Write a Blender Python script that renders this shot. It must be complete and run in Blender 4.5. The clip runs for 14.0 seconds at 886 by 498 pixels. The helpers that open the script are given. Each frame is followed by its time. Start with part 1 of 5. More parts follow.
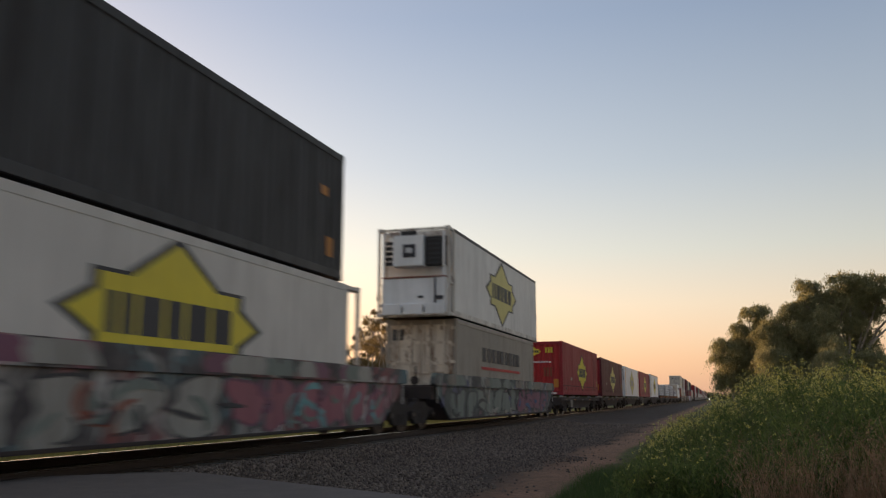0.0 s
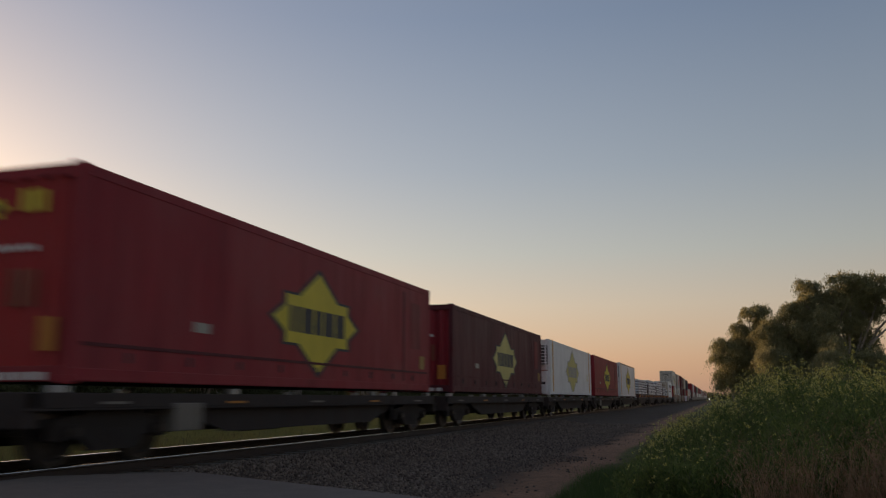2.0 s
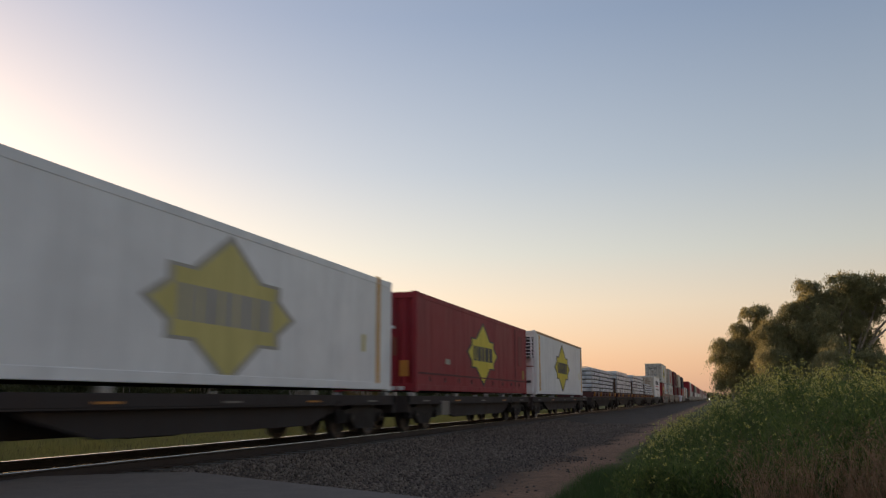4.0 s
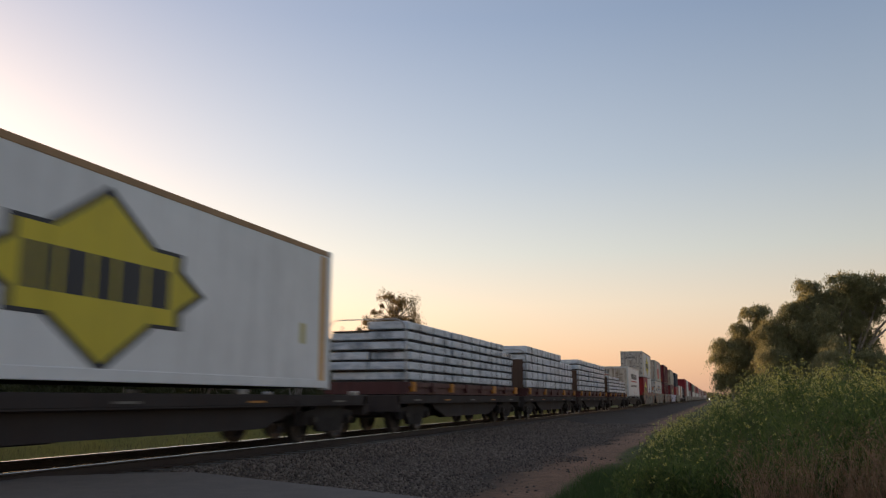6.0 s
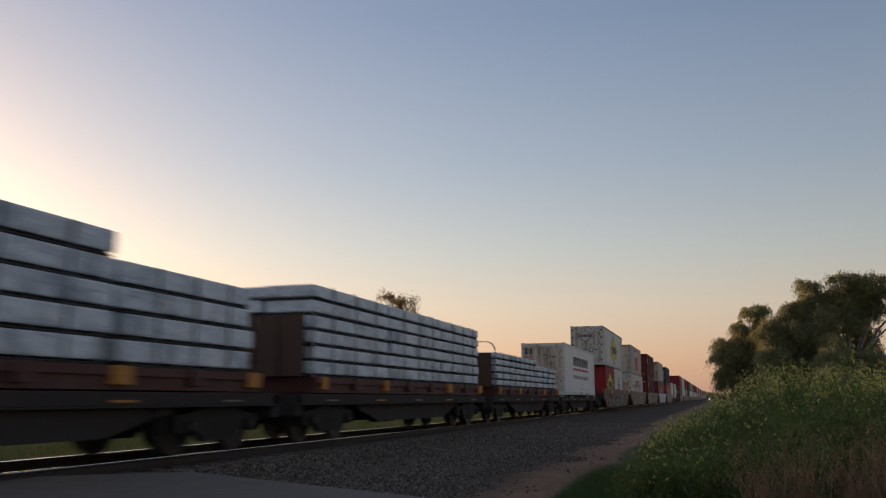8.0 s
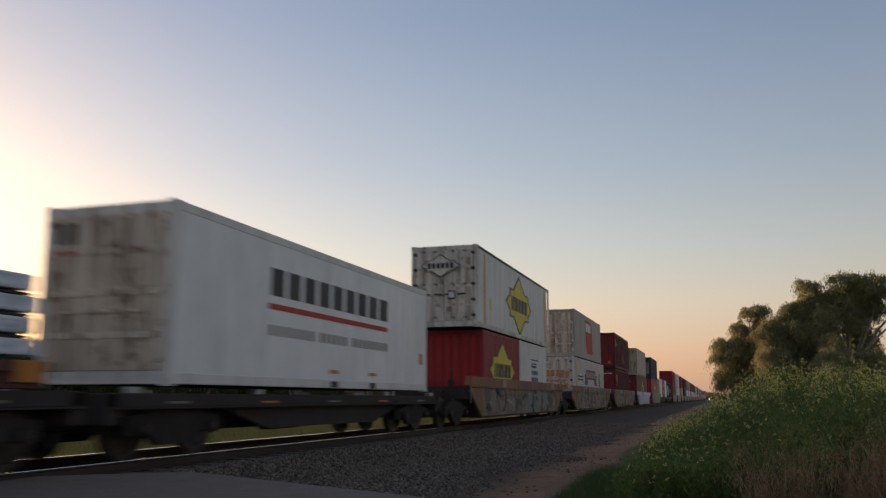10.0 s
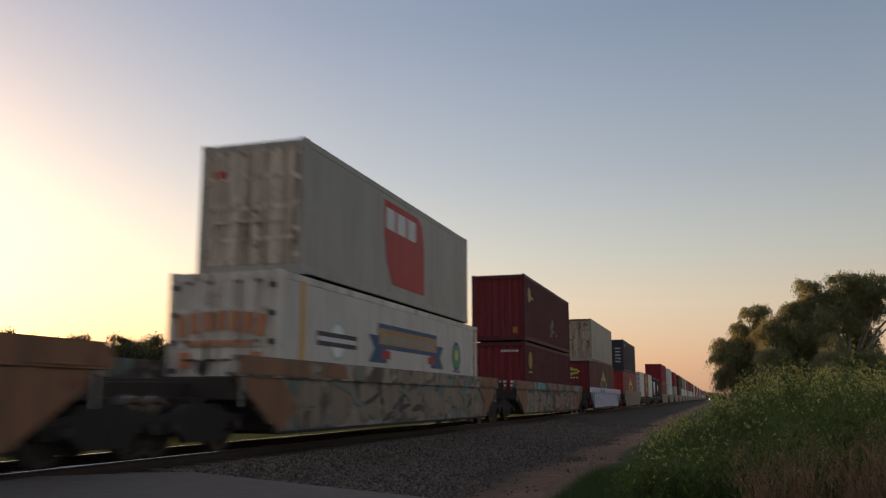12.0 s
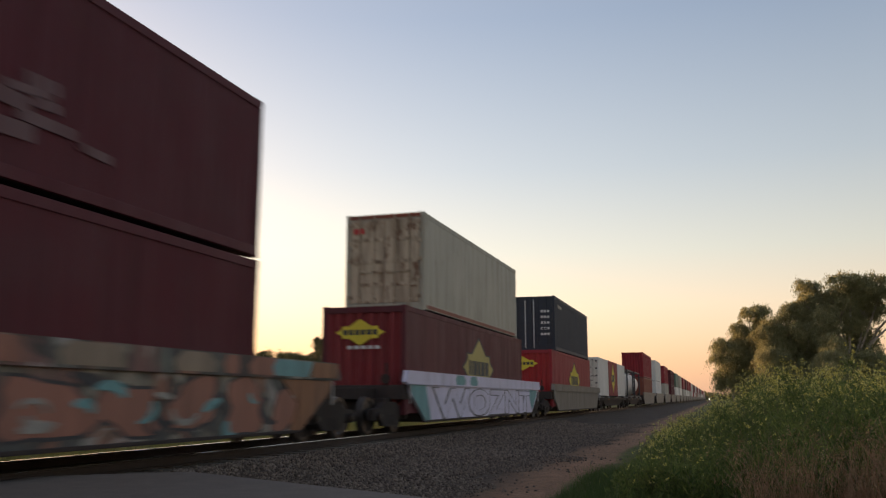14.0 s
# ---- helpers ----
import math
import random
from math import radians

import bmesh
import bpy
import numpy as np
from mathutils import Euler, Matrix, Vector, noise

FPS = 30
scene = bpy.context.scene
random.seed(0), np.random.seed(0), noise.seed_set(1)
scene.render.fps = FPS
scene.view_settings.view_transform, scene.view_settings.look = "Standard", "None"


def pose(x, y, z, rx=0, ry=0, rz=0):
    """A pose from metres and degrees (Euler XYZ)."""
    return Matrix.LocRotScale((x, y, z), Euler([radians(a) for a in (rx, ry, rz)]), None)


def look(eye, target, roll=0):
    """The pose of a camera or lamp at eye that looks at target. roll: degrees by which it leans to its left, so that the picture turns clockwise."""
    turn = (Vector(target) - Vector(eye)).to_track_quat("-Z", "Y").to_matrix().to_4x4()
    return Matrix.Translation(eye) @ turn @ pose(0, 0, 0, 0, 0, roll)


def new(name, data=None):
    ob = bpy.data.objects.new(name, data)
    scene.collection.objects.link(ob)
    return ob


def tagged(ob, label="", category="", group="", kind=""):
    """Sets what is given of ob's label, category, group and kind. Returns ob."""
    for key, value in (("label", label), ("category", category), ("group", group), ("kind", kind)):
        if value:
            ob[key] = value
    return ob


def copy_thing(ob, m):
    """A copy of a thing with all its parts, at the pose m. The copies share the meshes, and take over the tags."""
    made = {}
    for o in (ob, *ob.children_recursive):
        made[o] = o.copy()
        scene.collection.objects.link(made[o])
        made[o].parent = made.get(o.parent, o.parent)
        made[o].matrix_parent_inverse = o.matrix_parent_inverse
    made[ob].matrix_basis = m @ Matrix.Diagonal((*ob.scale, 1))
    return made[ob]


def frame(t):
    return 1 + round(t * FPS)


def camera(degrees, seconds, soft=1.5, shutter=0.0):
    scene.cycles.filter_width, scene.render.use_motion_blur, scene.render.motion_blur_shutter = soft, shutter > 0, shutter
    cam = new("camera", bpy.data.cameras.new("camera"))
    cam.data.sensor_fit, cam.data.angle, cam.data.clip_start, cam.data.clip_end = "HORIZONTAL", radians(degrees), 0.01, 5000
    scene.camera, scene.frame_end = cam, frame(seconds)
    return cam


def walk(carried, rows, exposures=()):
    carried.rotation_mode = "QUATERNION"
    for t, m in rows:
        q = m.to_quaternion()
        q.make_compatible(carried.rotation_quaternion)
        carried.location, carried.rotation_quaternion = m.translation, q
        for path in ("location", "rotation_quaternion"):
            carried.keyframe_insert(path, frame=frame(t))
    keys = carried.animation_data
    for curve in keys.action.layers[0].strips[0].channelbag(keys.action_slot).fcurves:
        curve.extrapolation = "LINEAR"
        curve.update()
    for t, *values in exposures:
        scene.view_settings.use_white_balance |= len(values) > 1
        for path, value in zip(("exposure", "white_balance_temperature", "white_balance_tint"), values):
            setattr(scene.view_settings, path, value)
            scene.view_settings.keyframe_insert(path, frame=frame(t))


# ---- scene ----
# camera: stands still on the verge of a level crossing
cam = camera(54.43, 14.0, soft=1.25, shutter=0.5)
EYE = pose(0, 0, 0.876, 90 + 9.87, 0.05, 17.295)
walk(cam, [(0.0, EYE), (14.0, EYE)], exposures=[
    (0, 0.21, 6800, 10), (0.5, 0.15, 6820, 10), (1, 0.08, 6730, 10), (1.5, 0.18, 6800, 10), (2, -0.51, 6510, 10), (2.5, 0.06, 6670, 10), (5, 0.01, 6620, 10), (5.5, 0.1, 6680, 10),
    (6, 0.08, 6520, 10), (6.5, -0.18, 6380, 10), (7, -0.35, 6320, 10), (9.5, -0.2, 6250, 10), (10, -0.16, 6390, 10), (10.5, 0.19, 6720, 10), (11, -0.06, 6670, 10),
    (11.5, 0.23, 6850, 10), (12, -0.18, 6730, 10), (12.5, 0.14, 6830, 10), (13, 0.17, 6780, 10), (13.5, -0.22, 6470, 10), (14, 0.34, 6980, 10)])

# ---- light: low sun behind the train, clear evening sky ----
SUN_YAW, SUN_UP = 60.0, 4.2
world = bpy.data.worlds.new("evening_sky")
scene.world = world
world.use_nodes = True
wn = world.node_tree.nodes
sky = wn.new("ShaderNodeTexSky")
sky.sky_type = "NISHITA"
sky.sun_disc = False
sky.sun_elevation = radians(SUN_UP)
sky.sun_rotation = radians(-SUN_YAW)
sky.air_density, sky.dust_density, sky.ozone_density = 1.0, 2.0, 1.6
# the sun's glow from the sky model, over the hazy evening gradient: peach at the horizon, grey-blue above
wl = world.node_tree.links
glow, haze_bg, both = wn["Background"], wn.new("ShaderNodeBackground"), wn.new("ShaderNodeAddShader")
tint = wn.new("ShaderNodeMix")
tint.data_type, tint.blend_type = "RGBA", "MULTIPLY"
tint.inputs[0].default_value, tint.inputs[7].default_value = 1.0, (1.0, 0.905, 0.96, 1)
wl.new(sky.outputs[0], tint.inputs[6])
wl.new(tint.outputs[2], glow.inputs["Color"])
glow.inputs["Strength"].default_value = 0.135
where, split, climb = wn.new("ShaderNodeTexCoord"), wn.new("ShaderNodeSeparateXYZ"), wn.new("ShaderNodeValToRGB")
wl.new(where.outputs["Generated"], split.inputs[0])
wl.new(split.outputs["Z"], climb.inputs[0])
HAZE = [(0.0, (0.673, 0.405, 0.299)), (0.045, (0.697, 0.427, 0.31)), (0.105, (0.661, 0.509, 0.391)), (0.165, (0.505, 0.485, 0.431)), (0.26, (0.342, 0.376, 0.416)), (0.42, (0.195, 0.247, 0.344)), (0.7, (0.173, 0.188, 0.234)), (1.0, (0.148, 0.162, 0.207))]
while len(climb.color_ramp.elements) < len(HAZE):
    climb.color_ramp.elements.new(0.5)
for e, (p, c) in zip(climb.color_ramp.elements, HAZE):
    e.position, e.color = p, (*c, 1)
wl.new(climb.outputs[0], haze_bg.inputs["Color"])
toward, fade = wn.new("ShaderNodeVectorMath"), wn.new("ShaderNodeValToRGB")
toward.operation = "DOT_PRODUCT"
toward.inputs[1].default_value = (-0.5 * math.sin(radians(SUN_YAW)), 0.5 * math.cos(radians(SUN_YAW)), 0.0)
half = wn.new("ShaderNodeMath")
half.inputs[1].default_value = 0.5
wl.new(where.outputs["Generated"], toward.inputs[0])
wl.new(toward.outputs["Value"], half.inputs[0])
wl.new(half.outputs[0], fade.inputs[0])
# the evening sky is dimmer away from the sun
for p in (0.3, 0.67, 0.93):
    fade.color_ramp.elements.new(p)
for e, (p, v) in zip(fade.color_ramp.elements, ((0.0, 0.66), (0.3, 0.75), (0.67, 0.755), (0.93, 0.985), (1.0, 1.02))):
    e.position, e.color = p, (v, v, v, 1)
wl.new(fade.outputs[0], haze_bg.inputs["Strength"])
wl.new(glow.outputs[0], both.inputs[0])
wl.new(haze_bg.outputs[0], both.inputs[1])
wl.new(both.outputs[0], wn["World Output"].inputs["Surface"])
sun_dir = Vector((-math.sin(radians(SUN_YAW)), math.cos(radians(SUN_YAW)), math.tan(radians(SUN_UP))))
sun = new("sun", bpy.data.lights.new("sun", "SUN"))
sun.data.energy, sun.data.angle, sun.data.color = 4.5, radians(1.0), (1.0, 0.62, 0.34)
sun.matrix_world = look(sun_dir * 100, (0, 0, 0))
tagged(sun, kind="structure")


# ---- materials ----
def nodes_of(name):
    m = bpy.data.materials.new(name)
    m.use_nodes = True
    n, l = m.node_tree.nodes, m.node_tree.links
    return m, n, l, n["Principled BSDF"]


def noise_node(n, l, coord, scale, detail=4.0, stretch=(1, 1, 1), rough=0.6, warp=0.0):
    mp = n.new("ShaderNodeMapping")
    mp.inputs["Scale"].default_value = stretch
    l.new(coord, mp.inputs["Vector"])
    t = n.new("ShaderNodeTexNoise")
    t.inputs["Scale"].default_value, t.inputs["Detail"].default_value = scale, detail
    t.inputs["Roughness"].default_value, t.inputs["Distortion"].default_value = rough, warp
    l.new(mp.outputs[0], t.inputs["Vector"])
    return t


def ramp_node(n, l, fac, stops):
    r = n.new("ShaderNodeValToRGB")
    while len(r.color_ramp.elements) < len(stops):
        r.color_ramp.elements.new(0.5)
    for e, (p, c) in zip(r.color_ramp.elements, stops):
        e.position, e.color = p, (*c, 1) if len(c) == 3 else c
    l.new(fac, r.inputs[0])
    return r


def mix_node(n, l, fac, a, b, blend="MIX"):
    x = n.new("ShaderNodeMix")
    x.data_type, x.blend_type = "RGBA", blend
    for s, v in ((x.inputs[0], fac), (x.inputs[6], a), (x.inputs[7], b)):
        if hasattr(v, "is_output"):
            l.new(v, s)
        elif isinstance(v, (int, float)):
            s.default_value = v
        else:
            s.default_value = (*v, 1)
    return x.outputs[2]


def coords(n, l, shift=True):
    """Object coordinates, moved by the object's own random number."""
    tc = n.new("ShaderNodeTexCoord")
    if not shift:
        return tc.outputs["Object"]
    info, mul, add = n.new("ShaderNodeObjectInfo"), n.new("ShaderNodeMath"), n.new("ShaderNodeVectorMath")
    mul.operation, mul.inputs[1].default_value = "MULTIPLY", 57.0
    l.new(info.outputs["Random"], mul.inputs[0])
    l.new(tc.outputs["Object"], add.inputs[0])
    l.new(mul.outputs[0], add.inputs[1])
    return add.outputs[0]


def bump(n, l, bsdf, height, strength, distance):
    b = n.new("ShaderNodeBump")
    b.inputs["Strength"].default_value, b.inputs["Distance"].default_value = strength, distance
    l.new(height, b.inputs["Height"])
    l.new(b.outputs[0], bsdf.inputs["Normal"])


def paint(name, col, dirt=(0.09, 0.07, 0.05), amount=0.35, rough=0.55, metal=0.0, rust=0.0, streak=True, spec=0.35, grime=0.47, spots=0.62):
    """Weathered paint on steel: faded patches, streaks that run down, rust spots."""
    m, n, l, b = nodes_of(name)
    c = coords(n, l)
    fade = noise_node(n, l, c, 0.7, 5)
    base = mix_node(n, l, ramp_node(n, l, fade.outputs[0], [(0.3, (0, 0, 0)), (0.75, (1, 1, 1))]).outputs[0], col, tuple(min(1, v * 0.8 + 0.02) for v in col))
    st = noise_node(n, l, c, 2.2, 6, (1.6, 1.6, 0.16) if streak else (1, 1, 1), 0.65)
    sf = ramp_node(n, l, st.outputs[0], [(grime, (0, 0, 0)), (grime + 0.31, (amount, amount, amount))])
    base = mix_node(n, l, sf.outputs[0], base, dirt)
    if rust:
        rn = noise_node(n, l, c, 3.1, 8, (1, 1, 0.5), 0.7)
        rf = ramp_node(n, l, rn.outputs[0], [(spots, (0, 0, 0)), (spots + 0.06, (rust, rust, rust))])
        base = mix_node(n, l, rf.outputs[0], base, (0.12, 0.045, 0.02))
    l.new(base, b.inputs["Base Color"])
    rr = ramp_node(n, l, st.outputs[0], [(0.3, (rough - 0.1,) * 3), (0.8, (min(1, rough + 0.2),) * 3)])
    l.new(rr.outputs[0], b.inputs["Roughness"])
    b.inputs["Metallic"].default_value, b.inputs["Specular IOR Level"].default_value = metal, spec
    bump(n, l, b, noise_node(n, l, c, 26, 5).outputs[0], 0.12, 0.01)
    return m


def graffiti(name, ground, colors, scale, cover):
    """Sprayed letters: warped cells in several colours with dark outlines over a dirty grey or brown car side."""
    m, n, l, b = nodes_of(name)
    c = coords(n, l)
    w = noise_node(n, l, c, 1.6, 3)
    add = n.new("ShaderNodeMix")
    add.data_type, add.blend_type = "RGBA", "LINEAR_LIGHT"
    add.inputs[0].default_value = 0.30
    l.new(c, add.inputs[6])
    l.new(w.outputs["Color"], add.inputs[7])
    mp = n.new("ShaderNodeMapping")
    mp.inputs["Scale"].default_value = (0.3, 1.0, 0.75)
    l.new(add.outputs[2], mp.inputs["Vector"])
    vor = n.new("ShaderNodeTexVoronoi")
    vor.inputs["Scale"].default_value = scale
    l.new(mp.outputs[0], vor.inputs["Vector"])
    edge = n.new("ShaderNodeTexVoronoi")
    edge.feature = "DISTANCE_TO_EDGE"
    edge.inputs["Scale"].default_value = scale
    l.new(mp.outputs[0], edge.inputs["Vector"])
    sep = n.new("ShaderNodeSeparateColor")
    l.new(vor.outputs["Color"], sep.inputs[0])
    k = len(colors)
    pal = ramp_node(n, l, sep.outputs[0], [(i / k, col) for i, col in enumerate(colors)])
    pal.color_ramp.interpolation = "CONSTANT"
    ink = ramp_node(n, l, edge.outputs["Distance"], [(0.035, (0.9,) * 3), (0.075, (0, 0, 0))])
    sprayed = mix_node(n, l, ink.outputs[0], pal.outputs[0], (0.02, 0.02, 0.025))
    stroke = noise_node(n, l, c, 0.85, 1.5, (0.4, 1.0, 0.8), 0.4, 1.2)
    sprayed = mix_node(n, l, ramp_node(n, l, stroke.outputs[0], [(0.455, (0, 0, 0)), (0.47, (0.9,) * 3), (0.515, (0.9,) * 3), (0.53, (0, 0, 0))]).outputs[0], sprayed, (0.03, 0.028, 0.03))
    sprayed = mix_node(n, l, ramp_node(n, l, stroke.outputs[0], [(0.585, (0, 0, 0)), (0.60, (0.7,) * 3), (0.635, (0.7,) * 3), (0.65, (0, 0, 0))]).outputs[0], sprayed, (0.45, 0.43, 0.40))
    soft = noise_node(n, l, c, 2.4, 5)
    haze = ramp_node(n, l, soft.outputs[0], [(0.45, (0.1,) * 3), (0.75, (0.7,) * 3)])
    sprayed = mix_node(n, l, haze.outputs[0], sprayed, ground)
    area = noise_node(n, l, c, 0.55, 3, (1, 1, 1.5))
    af = ramp_node(n, l, area.outputs[0], [(0.58 - cover, (0, 0, 0)), (0.64 - cover, (0.95,) * 3)])
    base = mix_node(n, l, af.outputs[0], ground, sprayed)
    st = noise_node(n, l, c, 2.2, 6, (1.6, 1.6, 0.2), 0.65)
    base = mix_node(n, l, ramp_node(n, l, st.outputs[0], [(0.45, (0, 0, 0)), (0.8, (0.5,) * 3)]).outputs[0], base, (0.06, 0.05, 0.045))
    l.new(base, b.inputs["Base Color"])
    b.inputs["Roughness"].default_value = 0.7
    bump(n, l, b, soft.outputs[0], 0.1, 0.01)
    return m


def wrapped(name):
    """Creased plastic sheeting round timber: pale silver with blue-grey stains, folds and torn dark patches."""
    m, n, l, b = nodes_of(name)
    c = coords(n, l)
    folds = noise_node(n, l, c, 2.4, 6, (1, 0.8, 2.2), 0.65, 0.6)
    stain = noise_node(n, l, c, 0.9, 5, (1, 1.3, 0.6), 0.7)
    base = ramp_node(n, l, folds.outputs[0], [(0.3, (0.34, 0.40, 0.48)), (0.46, (0.59, 0.645, 0.71)), (0.64, (0.75, 0.79, 0.84))]).outputs[0]
    base = mix_node(n, l, ramp_node(n, l, stain.outputs[0], [(0.52, (0, 0, 0)), (0.66, (0.8,) * 3)]).outputs[0], base, (0.13, 0.16, 0.21))
    l.new(base, b.inputs["Base Color"])
    b.inputs["Roughness"].default_value, b.inputs["Specular IOR Level"].default_value = 0.38, 0.5
    bump(n, l, b, folds.outputs[0], 0.7, 0.04)
    return m


def earth(name, a, c2, c3, scale, rough=0.95, height=0.6, dist=0.03):
    """Loose ground: two tones in patches, fine speckle and relief."""
    m, n, l, b = nodes_of(name)
    c = coords(n, l, False)
    big, fine = noise_node(n, l, c, scale * 0.06, 5), noise_node(n, l, c, scale, 8, rough=0.7)
    base = mix_node(n, l, ramp_node(n, l, big.outputs[0], [(0.35, (0, 0, 0)), (0.65, (1, 1, 1))]).outputs[0], a, c2)
    base = mix_node(n, l, ramp_node(n, l, fine.outputs[0], [(0.45, (0, 0, 0)), (0.7, (0.8,) * 3)]).outputs[0], base, c3)
    l.new(base, b.inputs["Base Color"])
    b.inputs["Roughness"].default_value, b.inputs["Specular IOR Level"].default_value = rough, 0.2
    bump(n, l, b, fine.outputs[0], height, dist)
    return m


def leafy(name, a, c2, trans=0.25, rough=0.6):
    """Foliage: each leaf its own tone, and light that passes through."""
    m, n, l, b = nodes_of(name)
    g = n.new("ShaderNodeNewGeometry")
    tone = mix_node(n, l, g.outputs["Random Per Island"], a, c2)
    big = noise_node(n, l, coords(n, l, False), 0.9, 4)
    tone = mix_node(n, l, ramp_node(n, l, big.outputs[0], [(0.35, (0.0,) * 3), (0.7, (0.5,) * 3)]).outputs[0], tone, tuple(v * 0.55 for v in a))
    l.new(tone, b.inputs["Base Color"])
    b.inputs["Roughness"].default_value, b.inputs["Specular IOR Level"].default_value = rough, 0.25
    t = n.new("ShaderNodeBsdfTranslucent")
    l.new(tone, t.inputs["Color"])
    x = n.new("ShaderNodeMixShader")
    x.inputs[0].default_value = trans
    l.new(b.outputs[0], x.inputs[1])
    l.new(t.outputs[0], x.inputs[2])
    l.new(x.outputs[0], n["Material Output"].inputs["Surface"])
    return m


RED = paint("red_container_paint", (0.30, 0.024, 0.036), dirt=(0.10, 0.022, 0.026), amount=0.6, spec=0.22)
# lighter red for container ends, the stronger light there put into the colour
BRIGHT_RED = paint("red_lit_end_paint", (0.41, 0.022, 0.027), amount=0.25)
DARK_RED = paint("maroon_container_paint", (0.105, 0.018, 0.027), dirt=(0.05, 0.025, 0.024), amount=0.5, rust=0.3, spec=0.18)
# lighter maroon: light on the ends put into colour; also a worn patch
MAROON = paint("maroon_lit_end_and_worn_paint", (0.23, 0.030, 0.036), dirt=(0.07, 0.025, 0.024), amount=0.5, rust=0.3, spec=0.2)
RUST_RED = paint("rust_red_paint", (0.24, 0.06, 0.035), amount=0.4, rust=0.4)
WHITE = paint("white_container_paint", (0.76, 0.74, 0.70), amount=0.34)
CLEAN_WHITE = paint("clean_white_paint", (0.86, 0.87, 0.87), dirt=(0.34, 0.33, 0.31), amount=0.3, rough=0.42)
OLD_WHITE = paint("grimy_white_paint", (0.74, 0.70, 0.63), dirt=(0.12, 0.08, 0.05), amount=0.8, rust=0.6, grime=0.43, spots=0.58)
BEIGE = paint("beige_container_paint", (0.355, 0.315, 0.265), amount=0.4, rust=0.15)
DUSTY_WHITE = paint("dusty_white_paint", (0.62, 0.59, 0.54), amount=0.35)
TAN = paint("tan_container_paint", (0.40, 0.38, 0.31), dirt=(0.10, 0.06, 0.035), amount=0.45, rust=0.35)
RUSTY_TAN = paint("rust_streaked_tan_paint", (0.52, 0.43, 0.32), dirt=(0.09, 0.045, 0.022), amount=1.0, rust=0.85, grime=0.42, spots=0.55)
CREAM = paint("rust_stained_cream_paint", (0.74, 0.65, 0.53), dirt=(0.13, 0.06, 0.028), amount=1.0, rust=0.8, grime=0.43, spots=0.56)
RED_ORANGE = paint("faded_red_orange_lettering_paint", (0.60, 0.23, 0.10), dirt=(0.5, 0.4, 0.3), amount=0.5)
SMUDGE = paint("worn_pale_scrawl", (0.15, 0.085, 0.09), dirt=(0.09, 0.025, 0.03), amount=0.9, grime=0.4)
OCHRE = paint("dull_ochre_emblem_paint", (0.40, 0.26, 0.06), amount=0.35)
PALE_GREEN = paint("pale_green_emblem_paint", (0.42, 0.56, 0.46), amount=0.3)
KRAFT = paint("brown_ribbon_paint", (0.42, 0.25, 0.12), amount=0.3)
GREY_TAN = paint("grey_container_paint", (0.41, 0.39, 0.345), amount=0.3)
CHARCOAL = paint("charcoal_container_paint", (0.06, 0.06, 0.06), dirt=(0.02, 0.014, 0.012), amount=0.8, spec=0.2)
NAVY = paint("navy_container_paint", (0.022, 0.03, 0.05), amount=0.3)
GREEN = paint("green_container_paint", (0.10, 0.17, 0.13), amount=0.4)
STEEL = paint("black_underframe_paint", (0.044, 0.035, 0.033), dirt=(0.082, 0.057, 0.048), amount=0.6, rough=0.7, spec=0.12)
IRON = paint("oily_cast_iron", (0.032, 0.026, 0.024), dirt=(0.058, 0.042, 0.035), amount=0.6, rough=0.65, streak=False, spec=0.12)
TREAD = paint("dark_wheel_steel", (0.075, 0.065, 0.06), dirt=(0.04, 0.032, 0.027), amount=0.7, rough=0.36, metal=0.7, spec=0.3)
GALV = paint("galvanised_steel", (0.42, 0.43, 0.44), amount=0.4, rough=0.45, metal=0.6)
RUBBER = paint("black_rubber_and_grilles", (0.015, 0.015, 0.016), amount=0.3, rough=0.6)
YELLOW = paint("yellow_emblem_paint", (0.74, 0.60, 0.05), amount=0.25)
FADED_YELLOW = paint("faded_yellow_paint", (0.66, 0.58, 0.20), amount=0.3)
INK = paint("black_lettering_paint", (0.035, 0.037, 0.045), amount=0.2)
ORANGE = paint("orange_marker_paint", (0.55, 0.22, 0.03), amount=0.4)
AMBER = paint("amber_strip_paint", (0.72, 0.38, 0.05), amount=0.3)
STRIPE_RED = paint("red_stripe_paint", (0.48, 0.03, 0.03), amount=0.2)
BLUE = paint("blue_ribbon_paint", (0.03, 0.09, 0.20), amount=0.2)
GREEN_SIGN = paint("green_emblem_paint", (0.10, 0.32, 0.16), amount=0.2)
MARK_WHITE = paint("white_lettering_paint", (0.70, 0.70, 0.70), amount=0.25)
DECK = paint("red_brown_deck_paint", (0.085, 0.024, 0.024), dirt=(0.045, 0.02, 0.018), amount=0.6, rust=0.35)
PLY = paint("brown_plywood", (0.10, 0.055, 0.035), dirt=(0.06, 0.035, 0.02), amount=0.5, rough=0.8)
WRAP = wrapped("silvery_plastic_wrap")
GAP_DARK = paint("dark_bearers_and_gap_shade", (0.035, 0.03, 0.028), amount=0.4, rough=0.85)
STRAP = paint("dark_webbing", (0.09, 0.105, 0.14), amount=0.3, rough=0.8)
